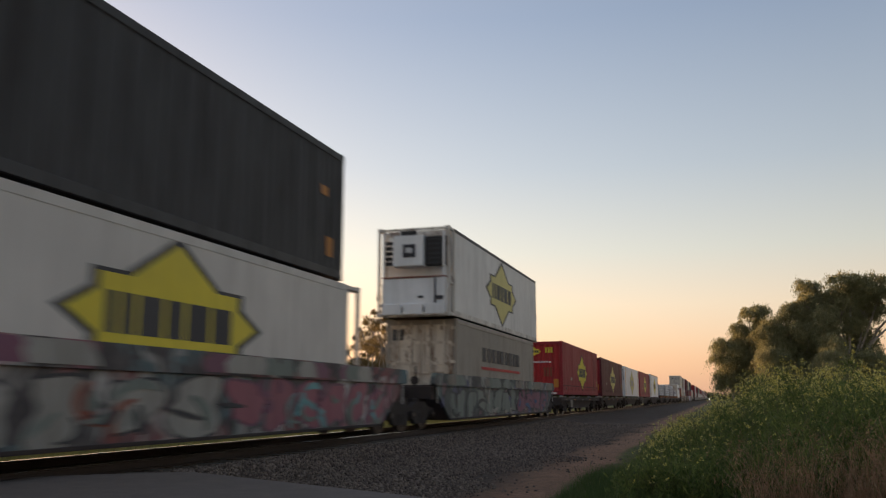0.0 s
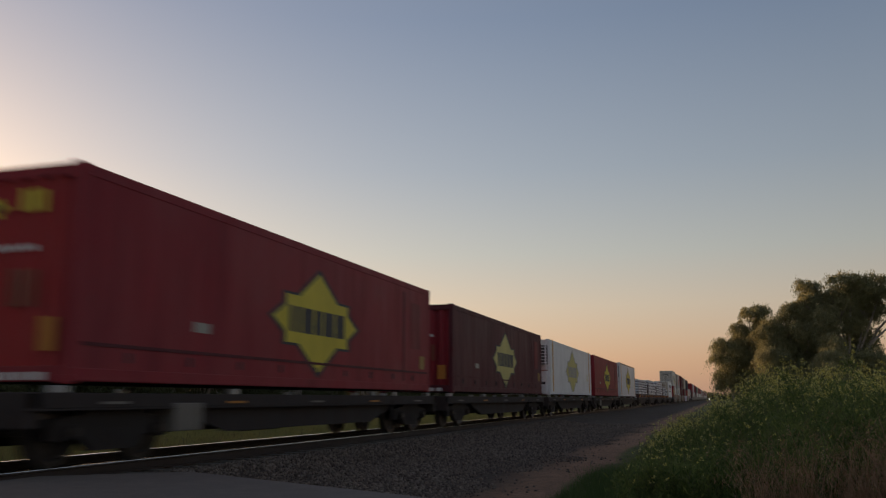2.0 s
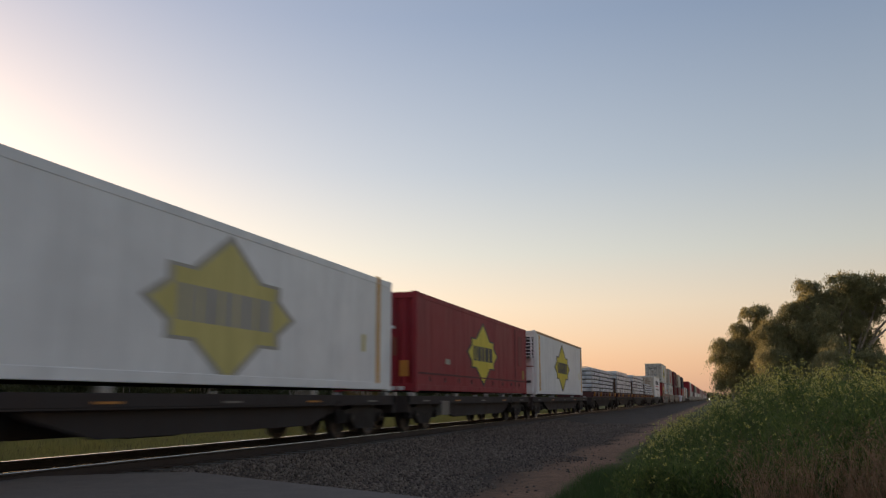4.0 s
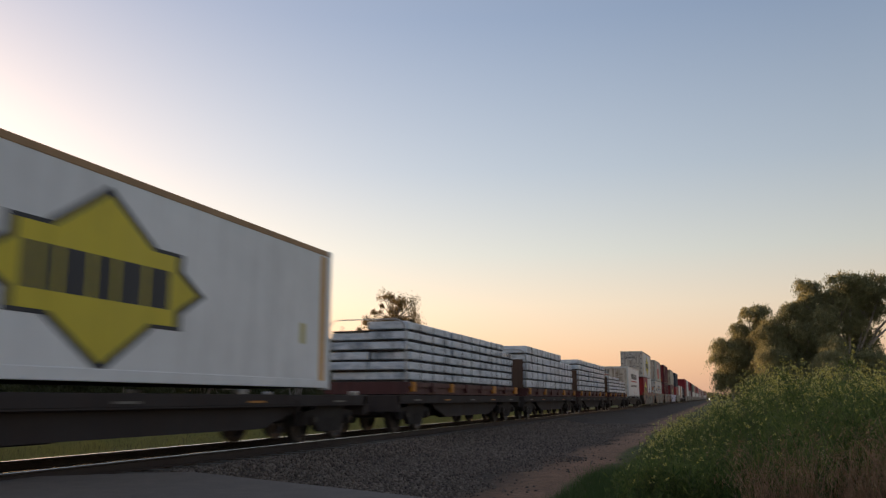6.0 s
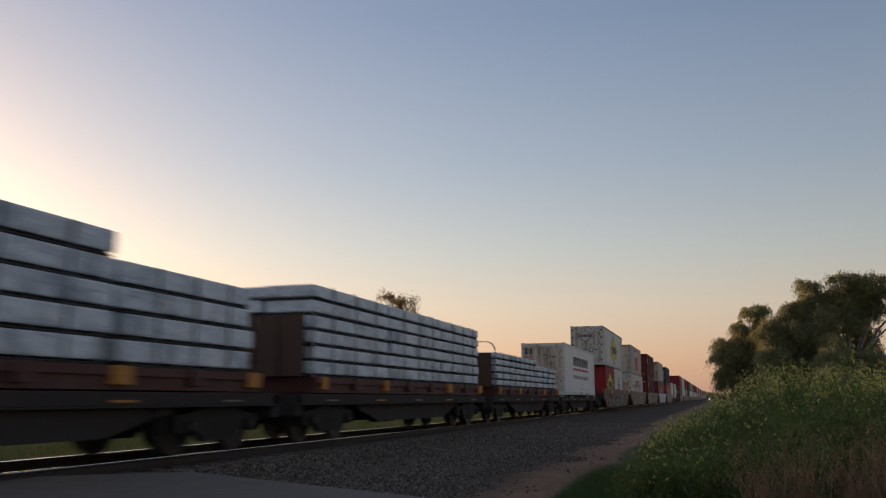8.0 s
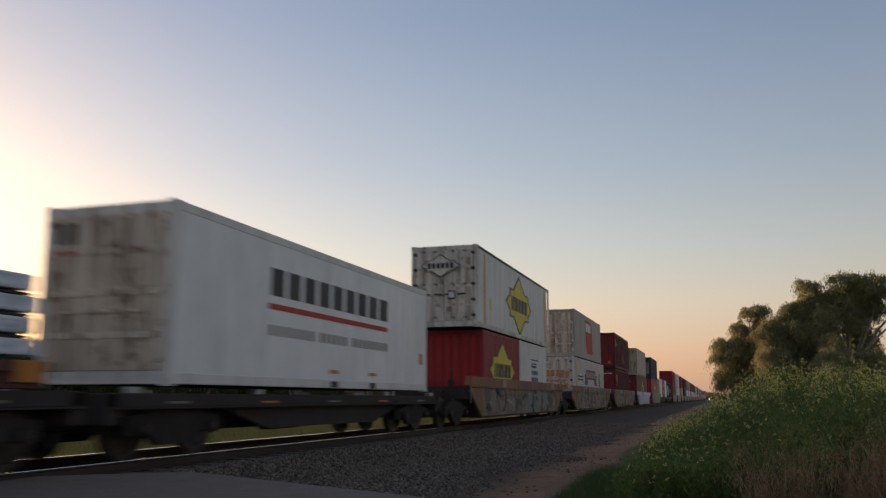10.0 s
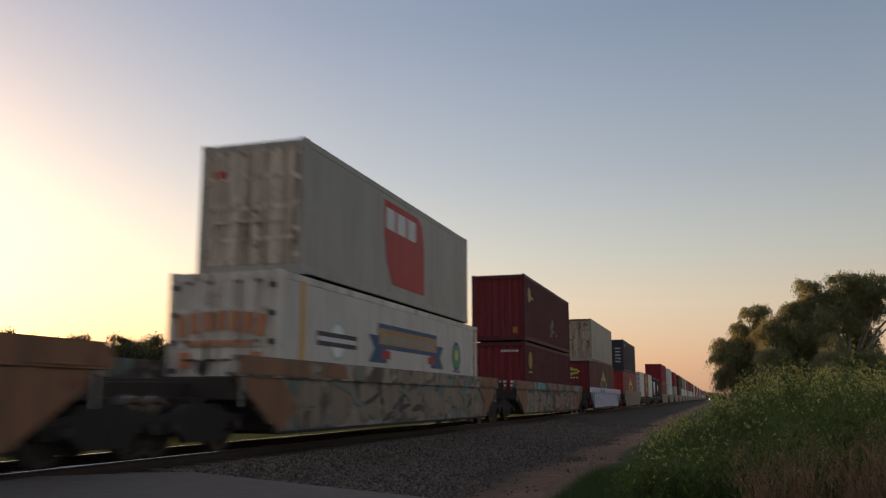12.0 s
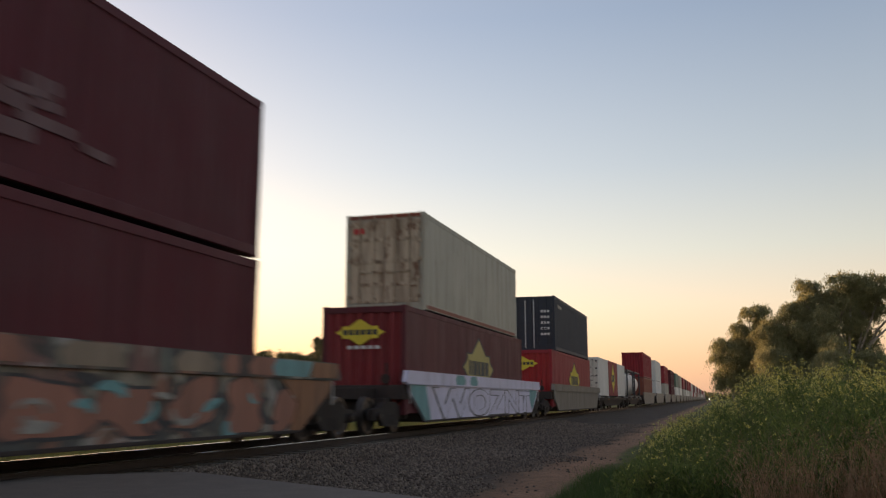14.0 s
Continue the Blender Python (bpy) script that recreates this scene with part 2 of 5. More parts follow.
WELL_PALETTES = [
    ((0.16, 0.145, 0.135), [(0.30, 0.10, 0.13), (0.50, 0.48, 0.46), (0.07, 0.14, 0.16), (0.20, 0.055, 0.06), (0.025, 0.02, 0.025)], 0.34),
    ((0.13, 0.145, 0.13), [(0.19, 0.23, 0.20), (0.09, 0.13, 0.13), (0.11, 0.11, 0.24), (0.24, 0.12, 0.14), (0.06, 0.07, 0.065)], 0.28),
    ((0.21, 0.165, 0.12), [(0.24, 0.14, 0.08), (0.15, 0.16, 0.13), (0.08, 0.13, 0.10), (0.19, 0.09, 0.11), (0.07, 0.065, 0.06)], 0.14),
    ((0.30, 0.235, 0.175), [(0.33, 0.26, 0.19), (0.04, 0.036, 0.034), (0.27, 0.20, 0.145), (0.10, 0.19, 0.20), (0.36, 0.30, 0.235)], 0.30),
    ((0.19, 0.17, 0.13), [(0.27, 0.11, 0.07), (0.14, 0.18, 0.17), (0.28, 0.25, 0.20), (0.05, 0.06, 0.065), (0.20, 0.09, 0.08)], 0.28),
]
WELL_PAINTS = [graffiti("sprayed_car_side", g, c, 1.5, k) for g, c, k in WELL_PALETTES]
WELL_WHITE = paint("pale_lilac_spray_paint", (0.64, 0.62, 0.78), amount=0.3)
DULL_YELLOW = paint("dull_yellow_emblem_paint", (0.46, 0.38, 0.12), amount=0.4)
WELL_TEAL = paint("teal_spray_paint", (0.15, 0.36, 0.38), amount=0.5, grime=0.42)
WELL_BROWN = paint("dusty_orange_brown_paint", (0.27, 0.12, 0.058), dirt=(0.10, 0.075, 0.06), amount=0.8, rust=0.6, grime=0.43, spots=0.57)
PINK_SPRAY = paint("dull_pink_spray_paint", (0.30, 0.10, 0.13), amount=0.4)
PALE_SPRAY = paint("dirty_white_spray_paint", (0.34, 0.33, 0.30), amount=0.6, grime=0.42)
PEACH_SPRAY = paint("peach_spray_paint", (0.33, 0.14, 0.10), amount=0.6, grime=0.42)
TAN_SPRAY = paint("dusty_tan_spray_paint", (0.29, 0.225, 0.165), amount=0.6, grime=0.42)
PLUM_SPRAY = paint("plum_spray_paint", (0.19, 0.075, 0.12), amount=0.4)
SLATE_SPRAY = paint("slate_green_spray_paint", (0.17, 0.205, 0.185), amount=0.4)
WELL_GREY = paint("dusty_grey_car_paint", (0.20, 0.18, 0.155), amount=0.5, rust=0.3)

ASPHALT = earth("worn_asphalt", (0.18, 0.150, 0.128), (0.212, 0.176, 0.15), (0.11, 0.092, 0.08), 70, rough=0.85, height=0.3, dist=0.005)
CONCRETE = earth("sleeper_concrete", (0.20, 0.18, 0.16), (0.14, 0.12, 0.10), (0.08, 0.07, 0.06), 14, height=0.3, dist=0.01)
STONE = leafy("crushed_stone", (0.29, 0.225, 0.18), (0.045, 0.034, 0.028), 0.0, 0.85)
RAIL_SIDE = paint("rusty_rail_side", (0.045, 0.026, 0.018), amount=0.5, rough=0.8, streak=False)
RAIL_TOP = paint("polished_rail_head", (0.86, 0.84, 0.80), amount=0.05, rough=0.12, metal=1.0, streak=False)
GUM_LEAF = leafy("gum_leaves", (0.29, 0.285, 0.145), (0.44, 0.41, 0.225), 0.5)
FAR_LEAF = leafy("far_tree_leaves", (0.20, 0.155, 0.07), (0.32, 0.23, 0.11), 0.55)
HEDGE_LEAF = leafy("dark_scrub_leaves", (0.095, 0.11, 0.052), (0.16, 0.155, 0.075), 0.3)
BARK = earth("pale_gum_bark", (0.48, 0.42, 0.36), (0.36, 0.30, 0.25), (0.20, 0.16, 0.13), 6, height=0.4, dist=0.02)
WEED_LEAF = leafy("weed_leaves", (0.095, 0.155, 0.042), (0.34, 0.37, 0.105), 0.42)
WEED_STEM = leafy("weed_stems", (0.12, 0.14, 0.05), (0.18, 0.17, 0.07), 0.1)
FLOWER = leafy("yellow_flower_petals", (0.80, 0.66, 0.12), (0.86, 0.80, 0.36), 0.35)
STRAW = leafy("dry_grass_straw", (0.38, 0.20, 0.10), (0.66, 0.43, 0.25), 0.3)
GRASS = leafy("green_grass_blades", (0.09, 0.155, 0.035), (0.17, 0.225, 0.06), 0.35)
# grass past the rails: backlit brightness put into its pale colour and translucency
PALE_GRASS = leafy("verge_grass_lit_by_tone", (0.40, 0.40, 0.13), (0.58, 0.52, 0.21), 0.6)


# ---- geometry helpers ----
MESHES = {}


def cached(key, make):
    """One mesh for each shape; its material is set on each object."""
    if key not in MESHES:
        bm = make()
        bmesh.ops.recalc_face_normals(bm, faces=bm.faces)
        me = bpy.data.meshes.new(key[0] if isinstance(key, tuple) else key)
        bm.to_mesh(me)
        bm.free()
        me.materials.append(None)
        MESHES[key] = me
    return MESHES[key]


def part(name, me, material, parent=None, at=(0, 0, 0), label="", turn=(0, 0, 0)):
    ob = new(name, me)
    ob.material_slots[0].link = "OBJECT"
    ob.material_slots[0].material = material
    ob.parent = parent
    ob.matrix_basis = pose(*at, *turn)
    return tagged(ob, label) if label else ob


def thing(name, label, category, group="", kind=""):
    return tagged(new(name), label, category, group, kind)


def add_box(bm, x0, x1, y0, y1, z0, z1):
    v = [bm.verts.new((x, y, z)) for x in (x0, x1) for y in (y0, y1) for z in (z0, z1)]
    for f in ((0, 1, 3, 2), (4, 6, 7, 5), (0, 4, 5, 1), (2, 3, 7, 6), (0, 2, 6, 4), (1, 5, 7, 3)):
        bm.faces.new([v[i] for i in f])
    return v


def box(dx, dy, dz, bevel=0.0):
    """A box centred in x and y, standing on z = 0."""
    def make():
        bm = bmesh.new()
        add_box(bm, -dx / 2, dx / 2, -dy / 2, dy / 2, 0, dz)
        if bevel:
            bmesh.ops.bevel(bm, geom=bm.edges[:], offset=bevel, segments=2, affect="EDGES", profile=0.6)
        return bm
    return cached(("box", round(dx, 3), round(dy, 3), round(dz, 3), bevel), make)


def add_prism(bm, outline, axis, a, b):
    """A solid between a and b along an axis, from an outline in the other two."""
    def place(u, v, w):
        return {"x": (w, u, v), "y": (u, w, v), "z": (u, v, w)}[axis]
    lo = [bm.verts.new(place(u, v, a)) for u, v in outline]
    hi = [bm.verts.new(place(u, v, b)) for u, v in outline]
    bm.faces.new(lo[::-1])
    bm.faces.new(hi)
    k = len(outline)
    for i in range(k):
        bm.faces.new((lo[i], lo[(i + 1) % k], hi[(i + 1) % k], hi[i]))


def prism(key, outline, axis, a, b):
    def make():
        bm = bmesh.new()
        add_prism(bm, outline, axis, a, b)
        return bm
    return cached(key, make)


def tube(key, r, length, axis="y", sides=12, r2=None):
    def make():
        bm = bmesh.new()
        bmesh.ops.create_cone(bm, cap_ends=True, segments=sides, radius1=r, radius2=r if r2 is None else r2, depth=length)
        turn = {"x": Matrix.Rotation(radians(90), 3, "Y"), "y": Matrix.Rotation(radians(90), 3, "X"), "z": Matrix.Identity(3)}[axis]
        bmesh.ops.rotate(bm, matrix=turn, verts=bm.verts)
        return bm
    return cached((key, r, length, axis, sides, r2), make)


def corrugated(length, height, depth=0.036, period=0.28):
    """A pressed steel sheet along y, its ribs upright, its outer face towards +x, with a flat back."""
    def make():
        n = max(2, round(length / period))
        p = length / n
        pts = []
        for i in range(n):
            y = i * p
            pts += [(0, y), (0, y + 0.26 * p), (-depth, y + 0.5 * p), (-depth, y + 0.76 * p)]
        pts.append((0, length))
        outline = pts + [(-depth - 0.03, length), (-depth - 0.03, 0)]
        bm = bmesh.new()
        add_prism(bm, outline, "z", 0, height)
        return bm
    return cached(("corrugated", round(length, 3), round(height, 3), depth, period), make)


def flat_panel(length, height, seams=1.2):
    """A smooth sandwich panel along y, with shallow joints between its sheets."""
    def make():
        n = max(1, round(length / seams))
        p = length / n
        pts = [(0, 0)]
        for i in range(1, n):
            pts += [(0, i * p - 0.01), (-0.003, i * p), (0, i * p + 0.01)]
        pts.append((0, length))
        bm = bmesh.new()
        add_prism(bm, pts + [(-0.06, length), (-0.06, 0)], "z", 0, height)
        return bm
    return cached(("panel", round(length, 3), round(height, 3), seams), make)


STAR = [(0, 1), (0.46, 0.46), (0.74, 0.46), (0.74, 0.26), (1, 0), (0.74, -0.26), (0.74, -0.46), (0.46, -0.46), (0, -1),
        (-0.46, -0.46), (-0.74, -0.46), (-0.74, -0.26), (-1, 0), (-0.74, 0.26), (-0.74, 0.46), (-0.46, 0.46)]


def star(half_w, half_h, thick):
    return prism(("star_emblem", half_w, half_h, thick), [(u * half_w, v * half_h) for u, v in STAR], "x", 0, thick)


# ---- containers ----
def emblem_side(owner, x, y, z, hw, hh, col, ink=INK):
    """A pointed star emblem with a dark edge and a band of plain bars on the near side of a container."""
    part("emblem_edge", star(hw * 1.10, hh * 1.11, 0.005), ink, owner, (x, y, z))
    part("emblem", star(hw, hh, 0.009), col, owner, (x, y, z))
    y -= 0.68 * hw
    for wide in (0.10, 0.12, 0.24, 0.18, 0.26, 0.24):
        part("lettering_bar", box(0.013, wide * hw, hh * 0.50), ink, owner, (x + 0.005, y + wide * hw / 2, z - hh * 0.25))
        y += wide * hw + 0.040 * hw


def emblem_end(owner, x, y, z, hw, hh, col, ink=INK):
    part("emblem", star(hw, hh, 0.009), col, owner, (x, y, z), turn=(0, 0, -90))
    for i in range(6):
        part("lettering_bar", box(0.18 * hw, 0.013, hh * 0.4), ink, owner, (x + (i - 2.5) * 0.24 * hw, y - 0.006, z - hh * 0.2))


def lettering(owner, x, y, z, length, height, count, col, gap=0.25):
    """A line of writing as plain bars on the near side."""
    step = length / count
    for i in range(count):
        part("lettering_bar", box(0.006, step * (1 - gap), height), col, owner, (x + 0.003, y + (i + 0.5) * step, z))


def end_lettering(owner, x, y, z, length, height, count, col):
    step = length / count
    for i in range(count):
        part("lettering_bar", box(step * 0.72, 0.006, height), col, owner, (x + (i + 0.5) * step, y - 0.003, z))


def lock_doors(owner, w, h, mat, rod_mat, hinge_mat):
    """A pair of doors on the -y end: leaves, gaskets, four locking bars with keepers and handles, hinges."""
    leaf_w, leaf_h = w / 2 - 0.16, h - 0.42
    for sx in (-1, 1):
        d = part("door", box(leaf_w, 0.05, leaf_h, 0.008), mat, owner, (sx * (leaf_w / 2 + 0.008), 0.035, 0.24))
        for i in range(3):
            part("door_rib", box(leaf_w * 0.9, 0.022, 0.10, 0.006), mat, d, (0, -0.034, leaf_h * (0.2 + 0.27 * i)))
        for u in (-0.22, 0.24):
            part("lock_rod", tube("lock_rod", 0.022, leaf_h + 0.24, "z", 8), rod_mat, d, (sx * u, -0.062, leaf_h / 2))
            for zz in (0.03, 0.5, 0.97):
                part("rod_keeper", box(0.11, 0.05, 0.07), hinge_mat, d, (sx * u, -0.05, leaf_h * zz))
            part("handle", box(0.30, 0.03, 0.05), hinge_mat, d, (sx * (u - 0.12), -0.085, leaf_h * 0.36))
        for k in range(5):
            part("hinge", box(0.13, 0.06, 0.10), hinge_mat, d, (sx * leaf_w / 2, -0.03, leaf_h * (0.05 + 0.22 * k)))


def reefer_unit(owner, w, h, mat, frame_y):
    """A refrigeration machine in its frame on the end: housing, fan grille, coil, panels, pipes."""
    part("machine_housing", box(w - 0.3, 0.30, 0.95, 0.02), mat, owner, (0, 0.20, 0.28), "white lower casing of the cooling machine")
    part("upper_casing", box(w * 0.42, 0.42, 1.0, 0.03), mat, owner, (-w * 0.06, 0.10, h - 1.28), "white cooling machine casing")
    part("controller_panel", box(w * 0.17, 0.03, 0.42), INK, owner, (-w * 0.04, -0.12, h - 1.0))
    part("screen", box(w * 0.09, 0.02, 0.16), MARK_WHITE, owner, (-w * 0.04, -0.142, h - 0.86))
    part("condenser_grille", box(w * 0.30, 0.22, 0.95, 0.015), RUBBER, owner, (w * 0.31, 0.16, h - 1.26), "black condenser grille")
    for i in range(6):
        part("grille_slat", box(w * 0.29, 0.02, 0.035), mat if frame_y < 0.5 else INK, owner, (w * 0.31, 0.045, h - 1.2 + i * 0.155))
    for sx in (-1, 1):
        part("machine_post", box(0.07, 0.08, h - 0.3), mat, owner, (sx * (w / 2 - 0.2), 0.06, 0.14))
    part("machine_ledge", box(w - 0.3, 0.34, 0.04), RUST_RED, owner, (0, 0.18, h * 0.43))
    part("fan_vent", box(w * 0.2, 0.2, 0.22), RUBBER, owner, (-w * 0.06, 0.0, h - 0.36))
    for i in range(5):
        part("louvre", box(w * 0.14, 0.16, 0.10, 0.02), RUBBER, owner, (-w * 0.36, 0.16, h - 1.2 + i * 0.17))
    for i in range(3):
        part("battery_box", box(w * 0.27, 0.24, 0.34, 0.02), mat, owner, ((i - 1) * w * 0.3, 0.09, 0.06))
    part("drain_pipe", tube("pipe", 0.03, 0.8, "z", 8), INK, owner, (w * 0.3, 0.02, 0.8))
    part("service_vent", box(0.16, 0.03, 0.07), INK, owner, (w * 0.1, 0.03, 0.58))
    part("service_vent", box(0.24, 0.03, 0.12), INK, owner, (w * 0.36, 0.03, 0.52))


def container(name, label, length, h, mat, end="doors", side="ribbed", w=2.44, trim=None, top=None, end_mat=None, nose=0.0, tail=0.0, group="freight containers", far=False):
    """A freight container. Its origin is at the foot of its leading end; the near side is +x, the leading end is at y = 0.
    nose, tail: open frame round a cooling machine at that end."""
    trim, end_mat = trim or mat, end_mat or mat
    c = thing(name, label, "container", group)
    y0, y1, x = nose, length - tail, w / 2
    ln = y1 - y0
    sheet = corrugated(ln - 0.24, h - 0.32) if side == "ribbed" else flat_panel(ln - 0.24, h - 0.32)
    part("side_wall", sheet, mat, c, (x - 0.012, y0 + 0.12, 0.20))
    part("side_wall", sheet, mat, c, (-x + 0.012, y1 - 0.12, 0.20), turn=(0, 0, 180))
    part("roof", box(w - 0.12, ln - 0.1, 0.05, 0.01), mat, c, (0, (y0 + y1) / 2, h - 0.09))
    part("floor_frame", box(w - 0.12, ln - 0.1, 0.16), STEEL, c, (0, (y0 + y1) / 2, 0.03))
    for sx in (-1, 1):
        part("top_rail", box(0.07, ln - 0.1, 0.11 if top else 0.15, 0.012), top or trim, c, (sx * (x - 0.037), (y0 + y1) / 2, h - (0.125 if top else 0.165)))
        part("bottom_rail", box(0.07, ln - 0.1, 0.17, 0.012), trim, c, (sx * (x - 0.035), (y0 + y1) / 2, 0.035))
        for yy in (y0, y1):
            part("corner_post", box(0.13, 0.14, h - 0.22, 0.015), trim, c, (sx * (x - 0.066), yy + (0.072 if yy == y0 else -0.072), 0.11))
        for yy in () if far else (0.09, length - 0.09):
            for zz in (0, h - 0.118):
                part("corner_casting", box(0.165, 0.178, 0.118, 0.012), trim, c, (sx * (x - 0.079), yy, zz))
        for n, a, b in ((nose, 0, nose), (tail, length - tail, length)):
            if n:
                edge = a + 0.05 if a == 0 else b - 0.05
                part("frame_post", box(0.08, 0.09, h - 0.236), trim, c, (sx * (x - 0.045), edge, 0.118))
                for zz in (0.03, h - 0.11):
                    part("frame_rail", box(0.07, n, 0.08), trim, c, (sx * (x - 0.04), (a + b) / 2, zz))
                part("frame_brace", box(0.05, n, 0.05), trim, c, (sx * (x - 0.04), (a + b) / 2, h * 0.36))
    for yy, n, k in ((0.05, nose, 1), (length - 0.05, tail, -1)):
        if n:
            part("frame_header", box(w - 0.3, 0.07, 0.08), trim, c, (0, yy, h - 0.11))
            part("frame_sill", box(w - 0.3, 0.07, 0.10), trim, c, (0, yy, 0.03))
    part("header", box(w - 0.25, 0.10, 0.17, 0.01), trim, c, (0, y0 + 0.055, h - 0.19))
    part("door_sill", box(w - 0.25, 0.10, 0.20, 0.01), trim, c, (0, y0 + 0.055, 0.03))
    part("end_wall", corrugated(w - 0.26, h - 0.34, 0.045, 0.30), end_mat, c, (w / 2 - 0.13, y1 - 0.03, 0.18), turn=(0, 0, 90))
    if end == "doors":
        lock_doors(c, w, h, end_mat, end_mat, end_mat if end_mat is not OLD_WHITE else INK)
    elif end == "ribbed":
        part("end_wall", corrugated(w - 0.26, h - 0.36, 0.085, 0.30), end_mat, c, (-w / 2 + 0.13, y0 + 0.02, 0.18), turn=(0, 0, -90))
    else:
        part("end_wall", box(w - 0.26, 0.05, h - 0.36), end_mat, c, (0, y0 + 0.05, 0.18))
        reefer_unit(c, w, h, end_mat, nose)
    return c


# ---- bogies and wagons ----
WHEELS = {"front": [], "rear": []}
AXLE = 0.90
WHEEL_R = 0.46


def wheel_mesh():
    """One wheelset: two dished, flanged wheels on an axle that lies along x."""
    def make():
        bm = bmesh.new()
        prof = [(0.0, 0.09), (0.12, 0.09), (0.14, 0.05), (0.34, 0.035), (0.38, 0.065), (0.455, 0.065), (0.46, -0.05), (0.49, -0.06), (0.485, -0.085), (0.38, -0.08), (0.34, -0.01), (0.14, -0.02), (0.12, -0.09), (0.0, -0.09)]
        for sx in (-1, 1):
            rings = []
            for r, off in prof:
                rings.append([bm.verts.new((sx * (0.7525 + off), max(r, 0.001) * math.cos(a), max(r, 0.001) * math.sin(a))) for a in (2 * math.pi * i / 28 for i in range(28))])
            for a, b in zip(rings, rings[1:]):
                for i in range(28):
                    bm.faces.new((a[i], a[(i + 1) % 28], b[(i + 1) % 28], b[i]))
            for k in range(3):
                ang = 2 * math.pi * k / 3
                cy, cz = 0.24 * math.cos(ang), 0.24 * math.sin(ang)
                add_box(bm, sx * 0.7525 - 0.05, sx * 0.7525 + 0.05, cy - 0.03, cy + 0.03, cz - 0.03, cz + 0.03)
        bmesh.ops.create_cone(bm, cap_ends=True, segments=14, radius1=0.08, radius2=0.08, depth=2.0, matrix=Matrix.Rotation(radians(90), 4, "Y"))
        return bm
    return cached("wheelset", make)


def side_frame_mesh():
    out = [(-1.22, 0.36), (-1.22, 0.62), (-0.75, 0.66), (-0.40, 0.80), (0.40, 0.80), (0.75, 0.66), (1.22, 0.62), (1.22, 0.36), (1.02, 0.34), (0.72, 0.40), (0.45, 0.20), (-0.45, 0.20), (-0.72, 0.40), (-1.02, 0.34)]
    return prism("side_frame", out, "x", -0.07, 0.07)


def bogie(owner, y):
    b = part("bogie", box(1.9, 0.50, 0.44, 0.03), IRON, owner, (0, y, 0.46), "black three-piece bogie with steel wheels")
    for sx in (-1, 1):
        part("side_frame", side_frame_mesh(), IRON, b, (sx * 0.99, 0, -0.46))
        for k in (-0.14, 0, 0.14):
            part("spring", tube("coil_spring", 0.06, 0.24, "z", 8), IRON, b, (sx * 1.02, k * 1.4, -0.10))
        for e in (-AXLE, AXLE):
            part("axle_box", tube("axle_box", 0.10, 0.10, "x", 10), IRON, b, (sx * 1.09, e, 0.0))
            part("bearing_cap", tube("bearing_cap", 0.055, 0.03, "x", 10), TREAD, b, (sx * 1.15, e, 0.0), "worn steel bearing end cap")
    for e, k in ((-AXLE, "front"), (AXLE, "rear")):
        WHEELS[k].append(part("wheelset", wheel_mesh(), TREAD, b, (0, e, 0.0), "steel wheels on an axle"))
    return b


def well_car(label, length, mats):
    """A well wagon; y = 0 is the leading end of its upper side beams, length to their other end."""
    c = thing("well_wagon", label, "railway wagon", "well wagons")
    a, b = 1.75, length - 1.75
    plate = [(0.35, 1.27), (length - 0.35, 1.27), (length - 0.5, 1.0), (b, 0.26), (a, 0.26), (0.5, 1.0)]
    for sx in (-1, 1):
        part("side_plate", prism(("side_plate", length, sx), plate, "x", sx * 1.26, sx * 1.33), mats[0], c)
        part("top_beam", prism(("top_beam", length, sx), [(0, 1.32), (0.15, 1.62), (length - 0.15, 1.62), (length, 1.32), (length - 0.1, 1.26), (0.1, 1.26)], "x", sx * 1.25, sx * 1.39), mats[-1], c)
        part("bottom_angle", box(0.16, b - a, 0.06, 0.015), STEEL, c, (sx * 1.28, (a + b) / 2, 0.235))
        for yy in (0.35, length - 0.35):
            part("grab_iron", tube("grab", 0.018, 0.5, "z", 6), GALV, c, (sx * 1.36, yy, 1.0))
    for k in range(6):
        part("cross_bearer", box(2.5, 0.25, 0.16), STEEL, c, (0, a + 0.2 + (b - a - 0.4) * k / 5, 0.24))
    for y0, y1 in ((-0.9, a), (b, length + 0.9)):
        part("end_platform", box(0.9, y1 - y0, 0.30, 0.03), STEEL, c, (0, (y0 + y1) / 2, 0.86))
    for yy in (0.5, length - 0.5):
        part("bolster", box(2.5, 0.7, 0.38, 0.03), STEEL, c, (0, yy, 0.86))
        part("bulkhead", box(2.5, 0.08, 1.0), STEEL, c, (0, yy + (1.2 if yy < 2 else -1.2), 0.3))
    for yy in (-0.3, length + 0.3):
        bogie(c, yy)
    part("hand_brake", tube("brake_wheel", 0.13, 0.03, "y", 16), STEEL, c, (0.75, 0.10, 1.40))
    part("brake_stand", box(0.04, 0.06, 0.62), STEEL, c, (0.75, 0.18, 1.2))
    for k in range(5):
        part("scuff_plate", box(0.012, 0.42, 0.16), MARK_WHITE if k % 2 else RUBBER, c, (1.352, 2.4 + k * (length - 5) / 4, 1.38))
    return c


